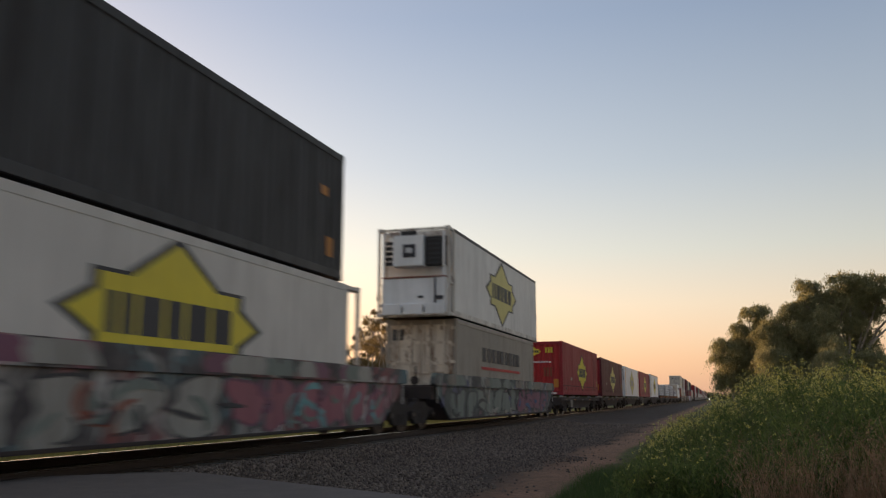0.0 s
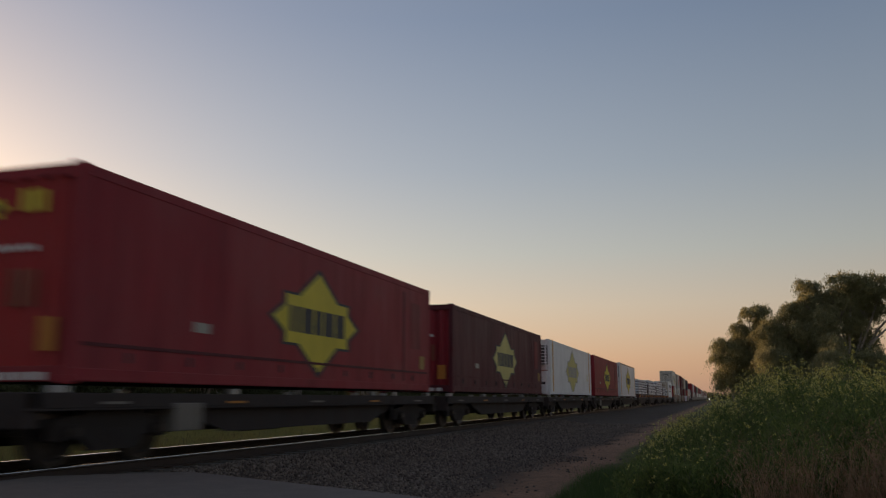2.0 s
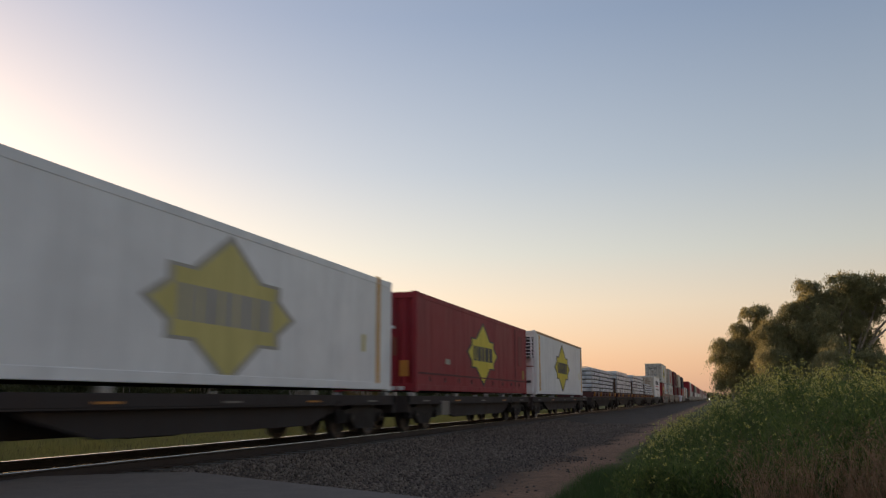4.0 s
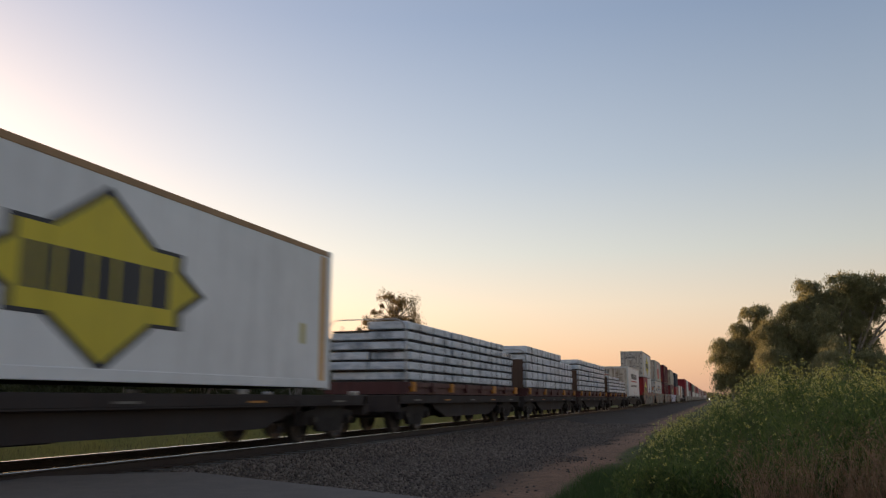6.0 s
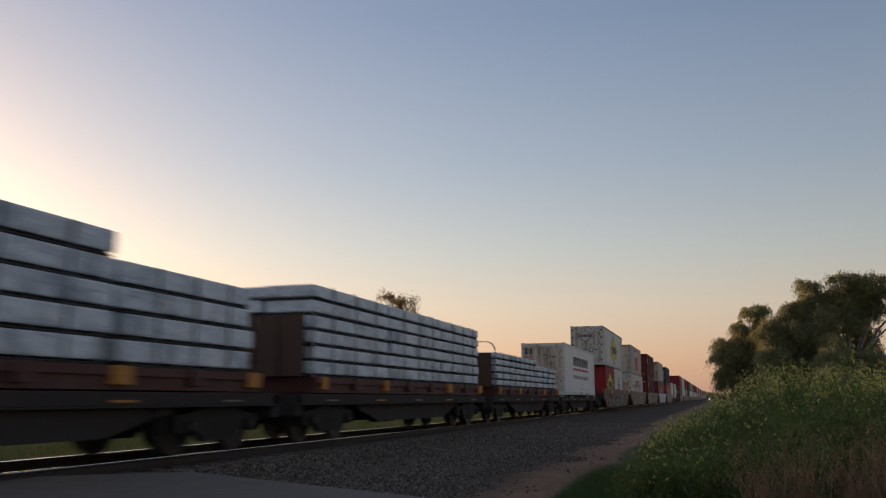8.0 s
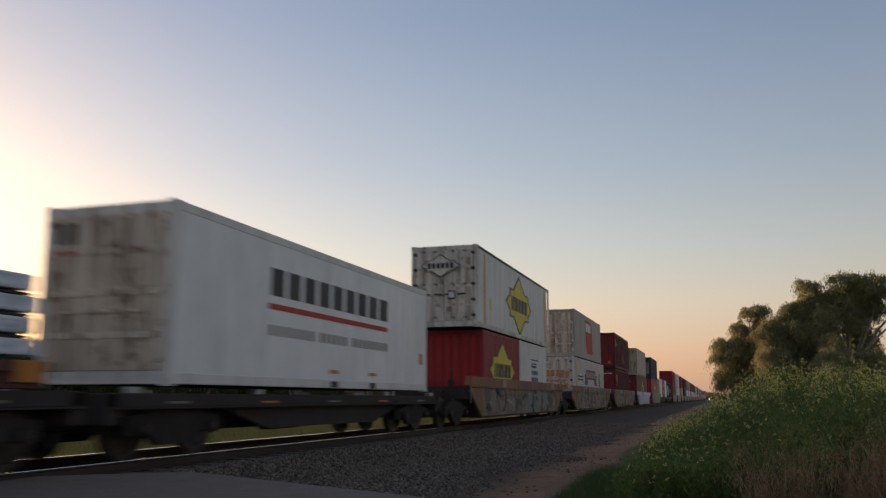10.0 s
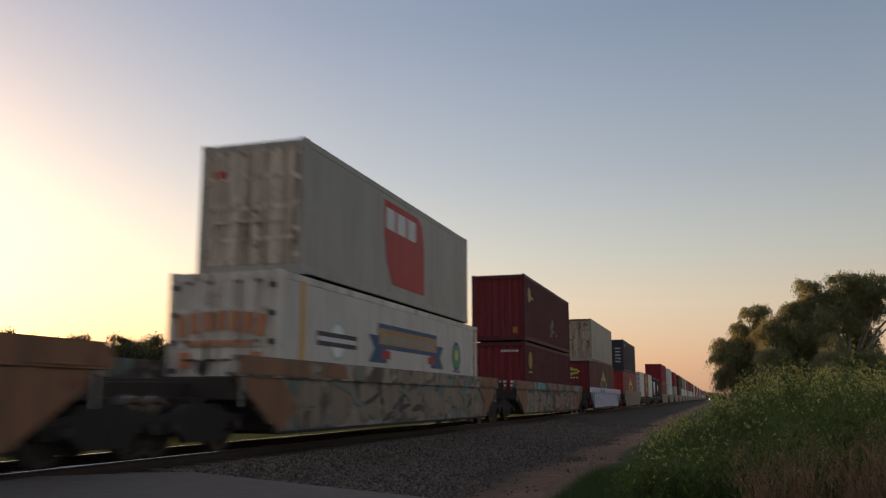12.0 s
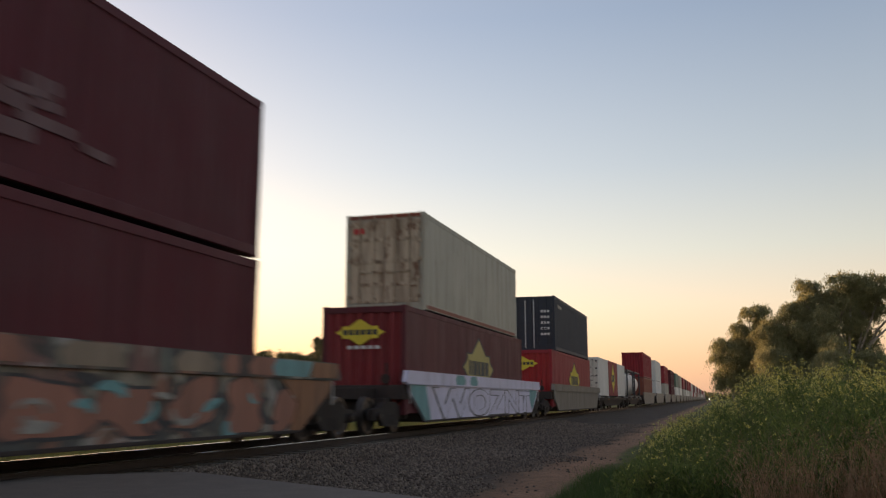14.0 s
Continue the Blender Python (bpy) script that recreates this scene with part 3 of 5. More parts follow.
def flat_car(label, length, deck_mat, deck_z=0.98, bog=None, tools=False):
    """A flat wagon, centred on y = 0: side sills, cross bearers, deep centre sill, two bogies, brake gear."""
    c = thing("flat_wagon", label, "railway wagon", "flat wagons")
    hl = length / 2
    for sx in (-1, 1):
        part("side_sill", box(0.12, length, 0.20, 0.015), STEEL, c, (sx * 1.14, 0, deck_z - 0.22))
        part("sill_flange", box(0.17, length, 0.025), STEEL, c, (sx * 1.16, 0, deck_z - 0.245))
        for k in range(5):
            part("reflector", box(0.012, 0.55, 0.035), (WELL_GREY, ORANGE)[k % 2], c, (sx * 1.205, -hl + 1.6 + k * (length - 3.2) / 4, deck_z - 0.17))
    sill = [(-hl, 0.46), (-hl, 0.93), (hl, 0.93), (hl, 0.46), (hl - 0.9, 0.46), (hl - 1.2, 0.58), (hl - 3.2, 0.58), (hl - 4.0, 0.34), (4.0 - hl, 0.34), (3.2 - hl, 0.58), (1.2 - hl, 0.58), (0.9 - hl, 0.46)]
    part("centre_sill", prism(("centre_sill", length), sill, "x", -0.28, 0.28), STEEL, c)
    belly = [(3.1 - hl, 0.80), (hl - 3.3, 0.80), (hl - 3.5, 0.62), (hl - 4.7, 0.34), (4.7 - hl, 0.34), (3.5 - hl, 0.62)]
    for sx in (-1, 1):
        part("side_girder", prism(("side_girder", length), belly, "x", -0.03, 0.03), STEEL, c, (sx * 1.04, 0, 0))
    for k in range(9):
        part("cross_bearer", box(2.3, 0.16, 0.18), STEEL, c, (0, -hl + 0.3 + (length - 0.6) * k / 8, deck_z - 0.21))
    for e in (-1, 1):
        part("end_beam", box(2.4, 0.22, 0.44, 0.02), STEEL, c, (0, e * (hl - 0.1), deck_z - 0.46))
        part("coupler", box(0.34, 0.8, 0.36, 0.04), IRON, c, (0, e * (hl + 0.25), 0.50))
        bogie(c, e * (bog or hl - 1.8))
    part("brake_cylinder", tube("brake_cylinder", 0.2, 0.8, "y", 14), IRON, c, (0.7, 1.2, 0.55))
    part("air_tank", tube("air_tank", 0.22, 1.4, "y", 14), IRON, c, (0.75, -1.6, 0.52))
    if tools:
        part("tool_box", box(0.5, 0.75, 0.42, 0.02), WELL_GREY, c, (1.0, -hl + 3.3, 0.40), "dusty grey steel box")
    part("brake_lever", box(0.05, 0.06, 0.5), IRON, c, (1.2, hl - 3.6, 0.35))
    if deck_mat:
        part("deck", box(2.4, length - 1.4, 0.33, 0.01), deck_mat, c, (0, 0, deck_z))
        for sx in (-1, 1):
            part("side_rail", box(0.08, length - 1.4, 0.12), deck_mat, c, (sx * 1.22, 0, deck_z + 0.2))
            for k in range(8):
                part("stake_pocket", box(0.10, 0.42 if k % 2 else 0.26, 0.26, 0.015), ORANGE if k in (0, 2, 5, 7) else deck_mat, c, (sx * 1.255, -hl + 1.05 + (length - 2.1) * k / 7, deck_z + 0.07))
    else:
        for sx in (-1, 1):
            for yy in (-hl + 0.6, -3.2, 3.2, hl - 0.6):
                part("container_lock", box(0.16, 0.22, 0.12, 0.02), GALV, c, (sx * 1.1, yy, deck_z - 0.05))
    return c


def timber_stack(label, layers, rows, seed, pitch):
    """Wrapped packs of timber in layers on bearers, strapped. rows: (y0, y1) of the packs end to end; layers: how many each has, and the top one's length."""
    rng = random.Random(seed)
    s = thing("timber_stack", label, "timber", "timber loads")
    gap = 0.062
    hgt = pitch - gap
    for (y0, y1), count in zip(rows, layers):
        ln = y1 - y0
        for k in range(count):
            z = k * pitch
            for sx in (-1, 1):
                if k == count - 1 and sx < 0 and seed % 2 == 0:
                    continue
                dx, dy = rng.uniform(-0.03, 0.02), rng.uniform(-0.12, 0.12)
                part("timber_pack", box(1.14, round(ln, 1), hgt, 0.035), WRAP, s, (sx * 0.585 + dx, (y0 + y1) / 2 + dy, z + gap - 0.004), turn=(0, 0, rng.uniform(-0.25, 0.25)))
            for f in (0.08, 0.36, 0.64, 0.92):
                part("bearer", box(2.3, 0.10, 0.06), GAP_DARK, s, (0, y0 + ln * f, z))
            # added dark sheet that stands in for the shade between the layers
            part("gap_board", box(2.22, ln - 0.1, 0.03), GAP_DARK, s, (0, (y0 + y1) / 2, z + 0.006))
        top = count * pitch
        for f in (0.22, 0.5, 0.78):
            for sx in (-1, 1):
                part("strap", box(0.008, 0.05, top - 0.05), STRAP, s, (sx * 1.20, y0 + ln * f, 0.03))
            if seed % 2:
                part("strap", box(2.36, 0.05, 0.008), STRAP, s, (0, y0 + ln * f, top + 0.012))
    return s


# ---- ground, road, track ----
def ground_height(x, y):
    d = abs(x + 9.02)
    z = -0.19 if d < 1.7 else (-0.19 - 0.17 * min(1.0, (d - 1.7) / 1.3))
    if x > -2.0:
        z -= 0.12 * min(1.0, (x + 2.0) / 3.0)
    if d < 40:
        z += 0.05 * noise.noise(Vector((x * 0.35, y * 0.35, 0))) * min(1, max(0, d - 2.2))
    return z


def ground_material():
    """Ballast beside the track, reddish dirt along it, dry pasture beyond, with ragged borders."""
    m, n, l, b = nodes_of("verge_ground")
    c = coords(n, l, False)
    sep = n.new("ShaderNodeSeparateXYZ")
    l.new(c, sep.inputs[0])
    wob = noise_node(n, l, c, 0.5, 6, (1, 0.35, 1))
    off = n.new("ShaderNodeMath")
    off.operation, off.inputs[1].default_value, off.inputs[2].default_value = "MULTIPLY_ADD", 1.5, -0.75
    l.new(wob.outputs[0], off.inputs[0])
    xx = n.new("ShaderNodeMath")
    l.new(sep.outputs[0], xx.inputs[0])
    l.new(off.outputs[0], xx.inputs[1])
    def tone(a, c2, c3, scale):
        big, fine = noise_node(n, l, c, scale * 0.07, 5), noise_node(n, l, c, scale, 8, rough=0.7)
        v = mix_node(n, l, ramp_node(n, l, big.outputs[0], [(0.35, (0, 0, 0)), (0.65, (1, 1, 1))]).outputs[0], a, c2)
        return mix_node(n, l, ramp_node(n, l, fine.outputs[0], [(0.42, (0, 0, 0)), (0.7, (0.85,) * 3)]).outputs[0], v, c3), fine.outputs[0]
    def step(lo, hi):
        r = n.new("ShaderNodeMapRange")
        r.inputs["From Min"].default_value, r.inputs["From Max"].default_value = lo, hi
        l.new(xx.outputs[0], r.inputs["Value"])
        return r.outputs[0]
    stone, relief = tone((0.095, 0.073, 0.058), (0.125, 0.095, 0.074), (0.04, 0.031, 0.026), 16)
    dirt, _ = tone((0.42, 0.24, 0.15), (0.31, 0.18, 0.11), (0.15, 0.095, 0.065), 9)
    grass, _ = tone((0.12, 0.13, 0.045), (0.20, 0.165, 0.07), (0.07, 0.085, 0.03), 2)
    base = mix_node(n, l, step(-3.5, -2.65), stone, dirt)
    base = mix_node(n, l, step(-2.15, -1.95), base, grass)
    base = mix_node(n, l, step(-12.2, -12.9), base, grass)
    l.new(base, b.inputs["Base Color"])
    b.inputs["Roughness"].default_value, b.inputs["Specular IOR Level"].default_value = 0.95, 0.2
    bump(n, l, b, relief, 0.9, 0.05)
    return m


def build_ground():
    xs = sorted(set([-2500, -1200, -600, -300, -150, -80, -50, -35, -25] + [round(-20 + 0.5 * i, 2) for i in range(73)] + [22, 30, 45, 80, 150, 300, 600, 1200, 2500]))
    ys = sorted(set([-800, -400, -150, -60] + [-20 + i for i in range(121)] + [110, 125, 150, 200, 300, 450, 700, 1100, 1700, 2600, 3600]))
    bm = bmesh.new()
    grid = [[bm.verts.new((x, y, ground_height(x, y))) for y in ys] for x in xs]
    for i in range(len(xs) - 1):
        for j in range(len(ys) - 1):
            bm.faces.new((grid[i][j], grid[i + 1][j], grid[i + 1][j + 1], grid[i][j + 1])).smooth = True
    me = bpy.data.meshes.new("ground")
    bm.to_mesh(me)
    me.materials.append(ground_material())
    tagged(new("ground", me), "gravel verge, red dirt track and dry pasture", "ground", kind="structure")


build_ground()
ROAD = [(-8.02, -25), (24, -25), (24, -5.2), (4, 4.8), (-2.4, 8.0), (-4.6, 9.1), (-6.6, 10.1), (-7.4, 9.5), (-8.02, 8.95)]
tagged(part("road", prism("road", ROAD, "z", -0.5, -0.06), ASPHALT), "worn grey asphalt road at the level crossing", "road", kind="structure")


def rail_mesh():
    out = [(-0.07, -0.17), (0.07, -0.17), (0.07, -0.155), (0.012, -0.135), (0.012, -0.045), (0.035, -0.035), (0.035, -0.014), (-0.035, -0.014), (-0.035, -0.035), (-0.012, -0.045), (-0.012, -0.135), (-0.07, -0.155)]
    return prism("rail", out, "y", -40, 1800)


RAIL_CROWN = [(-0.0345, -0.0145), (0.0345, -0.0145), (0.033, -0.009), (0.028, -0.0036), (0.021, -0.0012), (0.011, -0.0002), (0.0, 0.0002), (-0.011, -0.0002), (-0.021, -0.0012), (-0.028, -0.0036), (-0.033, -0.009)]
for rx, cant in ((-9.7725, 2.86), (-8.2675, -2.86)):
    r = tagged(part("rail", rail_mesh(), RAIL_SIDE, None, (rx, 0, 0), turn=(0, cant, 0)), "rusty steel rail with a polished head", "rail", "track rails")
    part("rail_head", prism("rail_head", RAIL_CROWN, "y", -40, 1800), RAIL_TOP, r, (0, 0, 0), "polished running surface")
SLEEPER = box(2.5, 0.25, 0.2, 0.02)
for i in range(180):
    s = part("sleeper", SLEEPER, CONCRETE, None, (-9.02, -4 + 0.62 * i, -0.365))
    tagged(s, "dusty concrete railway sleeper in ballast", "sleeper", "track sleepers")


# ---- loose stones, grass and weeds ----
def from_arrays(name, verts, faces, material):
    me = bpy.data.meshes.new(name)
    k = faces.shape[1]
    me.vertices.add(len(verts))
    me.vertices.foreach_set("co", np.asarray(verts, np.float32).ravel())
    me.loops.add(faces.size)
    me.loops.foreach_set("vertex_index", faces.astype(np.int32).ravel())
    me.polygons.add(len(faces))
    me.polygons.foreach_set("loop_start", np.arange(0, faces.size, k, dtype=np.int32))
    me.polygons.foreach_set("loop_total", np.full(len(faces), k, np.int32))
    me.update(calc_edges=True)
    me.materials.append(material)
    return me


def unit(v):
    return v / np.maximum(np.linalg.norm(v, axis=1, keepdims=True), 1e-9)


def leaf_mesh(name, centres, along, length, width, material, rng):
    """Many small pointed leaves, each of four corners, folded a little along the middle."""
    along = unit(along)
    side = unit(np.cross(along, rng.normal(size=along.shape)))
    up = np.cross(side, along)
    L, W = np.asarray(length).reshape(-1, 1), np.asarray(width).reshape(-1, 1)
    v = np.stack([centres - along * L / 2, centres + side * W / 2 + up * W * 0.15, centres + along * L / 2, centres - side * W / 2 + up * W * 0.15], 1).reshape(-1, 3)
    return from_arrays(name, v, np.arange(len(v)).reshape(-1, 4), material)


def blade_mesh(name, roots, tips, width, material, rng):
    """Upright blades or stalks: three-sided tapered spikes."""
    k = len(roots)
    a = rng.uniform(0, 6.28, k)
    w = np.asarray(width).reshape(-1, 1)
    def off(t):
        return np.stack([np.cos(a + t), np.sin(a + t), np.zeros(k)], 1) * w / 2
    v = np.stack([roots + off(0), roots + off(2.09), roots + off(4.19), tips], 1).reshape(-1, 3)
    i = np.arange(k)[:, None] * 4
    f = np.concatenate([i + np.array([[0, 1, 3]]), i + np.array([[1, 2, 3]]), i + np.array([[2, 0, 3]])], 0)
    return from_arrays(name, v, f, material)


def ground_z(x, y):
    return np.array([ground_height(a, b) for a, b in zip(x, y)])


def in_road(x, y):
    return (x > -8.1) & (y < np.where(x < -6.6, 8.95 + (x + 8.02) * 0.81, 10.1 - (x + 6.6) * 0.5))


def build_stones():
    rng = np.random.default_rng(3)
    k = 52000
    y = 7.5 + 36 * rng.random(k) ** 1.7
    reach = 4.75 + 0.35 * np.sin(y * 0.8) + 0.25 * np.sin(y * 2.1 + 1)
    x = np.where(rng.random(k) < 0.9, -7.9 + rng.random(k) ** 1.1 * reach, np.where(rng.random(k) < 0.6, -7.9 + rng.random(k) * (reach + 0.7), rng.uniform(-12, -8, k)))
    keep = ~in_road(x, y)
    x, y = x[keep], y[keep]
    k = len(x)
    base = bmesh.new()
    bmesh.ops.create_icosphere(base, subdivisions=1, radius=1)
    bv = np.array([v.co[:] for v in base.verts])
    bf = np.array([[v.index for v in f.verts] for f in base.faces])
    base.free()
    size = rng.uniform(0.009, 0.030, k) * np.where(x > -4.0, 0.8, 1.0)
    scale = size[:, None] * rng.uniform(0.6, 1.3, (k, 3))
    shape = bv[None] * (1 + rng.uniform(-0.28, 0.28, (k, len(bv), 1))) * scale[:, None]
    a = rng.uniform(0, 6.28, k)
    ca, sa = np.cos(a)[:, None], np.sin(a)[:, None]
    v = np.stack([shape[..., 0] * ca - shape[..., 1] * sa, shape[..., 0] * sa + shape[..., 1] * ca, shape[..., 2]], 2)
    v += np.stack([x, y, ground_z(x, y) + size * 0.35], 1)[:, None]
    f = (bf[None] + (np.arange(k) * len(bv))[:, None, None]).reshape(-1, 3)
    tagged(new("ballast_stones", from_arrays("ballast_stones", v.reshape(-1, 3), f, STONE)), "loose crushed grey stones beside the track", "gravel", kind="stuff")


def build_grass(name, label, count, area, height, width, material, seed, lean=0.35, dense=1.0):
    rng = np.random.default_rng(seed)
    x0, x1, y0, y1 = area
    x, y = x0 + (x1 - x0) * rng.random(count), y0 + (y1 - y0) * rng.random(count) ** dense
    keep = ~in_road(x, y)
    x, y = x[keep], y[keep]
    k = len(x)
    patch = np.array([0.6 + 0.7 * noise.noise(Vector((a * 0.8, b * 0.5, seed))) for a, b in zip(x, y)])
    h = np.clip(patch + 0.35, 0.25, 1.3) * rng.uniform(height[0], height[1], k)
    root = np.stack([x, y, ground_z(x, y) - 0.02], 1)
    tip = root + np.stack([rng.normal(0, lean, k) * h, rng.normal(0, lean, k) * h, h], 1)
    return tagged(new(name, blade_mesh(name, root, tip, rng.uniform(width[0], width[1], k), material, rng)), label, "grass", kind="stuff")


def build_thicket():
    """A bank of tall flowering weeds: branching stems, many small leaves, yellow flower heads."""
    rng = np.random.default_rng(11)
    stems_a, stems_b, leaf_c, leaf_d, fl = [], [], [], [], []
    for i in range(2300):
        x = rng.uniform(-2.1, 6.0)
        y = 9.6 + 16 * rng.random() ** 1.2
        edge = x - (-1.15 - 0.02 * (y - 10))
        if edge < 0:
            continue
        front = y - (10.2 + 0.25 * max(0, x))
        if front < 0:
            continue
        hgt = (0.28 + 0.50 * min(edge, 2.7) + 0.09 * max(0, edge - 2.7)) * min(1.0, 0.72 + 0.1 * front) * rng.uniform(0.72, 1.12)
        hgt = min(hgt, 1.70 - 0.26 * max(0, x * 14 / y - 1.95)) * (1 + 0.30 * noise.noise(Vector((x * 1.3, y * 0.6, 4))))
        if noise.noise(Vector((x * 1.2, y * 0.8, 9))) < -0.22:
            hgt *= 0.6
        z = ground_height(x, y) - 0.02
        lean = rng.normal(0, 0.10, 2)
        bloom = 0.9 if y > 15.5 or hgt > 1.3 else 0.32 if y > 13 else 0.06
        root, tip = np.array([x, y, z]), np.array([x + lean[0] * hgt, y + lean[1] * hgt, z + hgt])
        stems_a.append(root), stems_b.append(tip)
        for b in range(int(7 + 7 * hgt)):
            t = rng.uniform(0.25, 0.97)
            p = root + (tip - root) * t
            ang = rng.uniform(0, 6.28)
            ln = rng.uniform(0.12, 0.42) * (1.15 - 0.6 * t)
            d = np.array([math.cos(ang) * 0.75, math.sin(ang) * 0.75, rng.uniform(0.35, 1.0)])
            q = p + d * ln
            stems_a.append(p), stems_b.append(q)
            for c in range(11):
                s = rng.uniform(0.1, 1.0)
                leaf_c.append(p + d * ln * s + rng.normal(0, 0.03, 3))
                leaf_d.append(d * 0.6 + np.array([0, 0, 0.3]) + rng.normal(0, 0.5, 3))
            if t > 0.82 and rng.random() < bloom:
                for c in range(5):
                    fl.append(q + rng.normal(0, 0.011, 3))
        # a thin flowering spire above the leaves
        if rng.random() < (0.7 if y > 13 else 0.35):
            spire = tip + np.array([rng.normal(0, 0.06), rng.normal(0, 0.06), rng.uniform(0.08, 0.34)])
            stems_a.append(tip), stems_b.append(spire)
            for e in range(7):
                u = rng.uniform(0.2, 1.0)
                b0 = tip + (spire - tip) * u
                b1 = b0 + np.array([rng.normal(0, 0.05), rng.normal(0, 0.05), rng.uniform(0.02, 0.07)])
                stems_a.append(b0), stems_b.append(b1)
                if bloom > 0.5 or rng.random() < 0.2:
                    for c in range(5):
                        fl.append(b1 + rng.normal(0, 0.011, 3))
    a, b = np.array(stems_a), np.array(stems_b)
    top = tagged(new("weed_thicket", blade_mesh("weed_stems", a, b, np.full(len(a), 0.009), WEED_STEM, rng)), "tall green flowering weeds beside the track", "weeds", kind="stuff")
    c, d = np.array(leaf_c), np.array(leaf_d)
    k = len(c)
    lv = new("weed_leaves", leaf_mesh("weed_leaves", c, d, rng.uniform(0.03, 0.115, k), rng.uniform(0.007, 0.021, k), WEED_LEAF, rng))
    lv.parent = top
    f = np.array(fl)
    fo = new("flower_heads", leaf_mesh("flower_heads", f, rng.normal(size=f.shape), rng.uniform(0.016, 0.031, len(f)), rng.uniform(0.014, 0.026, len(f)), FLOWER, rng))
    fo.parent = top


build_stones()
build_thicket()


def build_straw(label, tufts, area, height, seed):
    """Dry grass in tufts: thin stalks that bow over, each with a loose drooping seed head."""
    rng = np.random.default_rng(seed)
    a, b, w, heads, lie = [], [], [], [], []
    for i in range(tufts):
        x, y = rng.uniform(area[0], area[1]), rng.uniform(area[2], area[3])
        if in_road(np.array([x]), np.array([y]))[0]:
            continue
        size = rng.uniform(height[0], height[1]) * (0.75 + 0.25 * min(1.0, max(0.0, (x - area[0]) / 1.2)))
        for k in range(int(rng.uniform(6, 17))):
            ang, bow, h = rng.uniform(0, 6.28), rng.uniform(0.05, 0.5), size * rng.uniform(0.55, 1.1)
            p = np.array([x + rng.normal(0, 0.06), y + rng.normal(0, 0.06), ground_height(x, y) - 0.02])
            root = p.copy()
            thick = rng.uniform(0.006, 0.012)
            for step in range(1, 5):
                u = step / 4
                q = root + np.array([math.cos(ang) * bow * u * u * h, math.sin(ang) * bow * u * u * h, h * (u - 0.25 * bow * u * u)])
                a.append(p), b.append(p + (q - p) * 1.12), w.append(thick * (1.15 - 0.6 * u))
                p = q
            if rng.random() < 0.6:
                for c in range(7):
                    heads.append(p + np.array([math.cos(ang) * 0.02 * c * bow, math.sin(ang) * 0.02 * c * bow, -0.018 * c]) + rng.normal(0, 0.010, 3))
                    lie.append(np.array([math.cos(ang) * bow, math.sin(ang) * bow, -0.6]) + rng.normal(0, 0.3, 3))
    a, b = np.array(a), np.array(b)
    top = tagged(new("dry_grass", blade_mesh("dry_stalks", a, b, np.array(w), STRAW, rng)), label, "grass", kind="stuff")
    h = np.array(heads)
    sh = new("seed_heads", leaf_mesh("seed_heads", h, np.array(lie), rng.uniform(0.02, 0.045, len(h)), rng.uniform(0.006, 0.013, len(h)), STRAW, rng))
    sh.parent = top


build_straw("tall dry straw-coloured grass stalks before the weeds", 150, (0.3, 3.2, 9.3, 11.9), (0.75, 1.3), 5)
build_straw("dense orange-brown dry grass beside the road", 130, (1.5, 3.4, 9.0, 11.8), (0.85, 1.4), 15)
build_grass("green_grass", "low green grass at the edge of the weeds", 26000, (-1.98, 4.5, 8.4, 16), (0.07, 0.34), (0.006, 0.014), GRASS, 6, 0.35)
build_grass("verge_grass", "yellow-green grass beyond the track, its backlight put into the colour", 80000, (-26, -11.0, 4, 90), (0.12, 0.36), (0.010, 0.025), PALE_GRASS, 7, 0.3, 1.5)


# ---- trees ----
def limb_mesh(name, segs, material):
    """Tapered limbs: (start, end, radius there, radius here)."""
    vs, fs, k = [], [], 7
    for a, b, r0, r1 in segs:
        a, b = np.array(a), np.array(b)
        d = (b - a) / max(np.linalg.norm(b - a), 1e-6)
        u = np.cross(d, (0.3, 0.9, 0.1))
        u /= np.linalg.norm(u)
        w = np.cross(d, u)
        i0 = len(vs)
        for p, r in ((a, r0), (b, r1)):
            for j in range(k):
                t = 6.2832 * j / k
                vs.append(p + r * (math.cos(t) * u + math.sin(t) * w))
        for j in range(k):
            fs.append((i0 + j, i0 + (j + 1) % k, i0 + k + (j + 1) % k, i0 + k + j))
    return from_arrays(name, np.array(vs), np.array(fs), material)


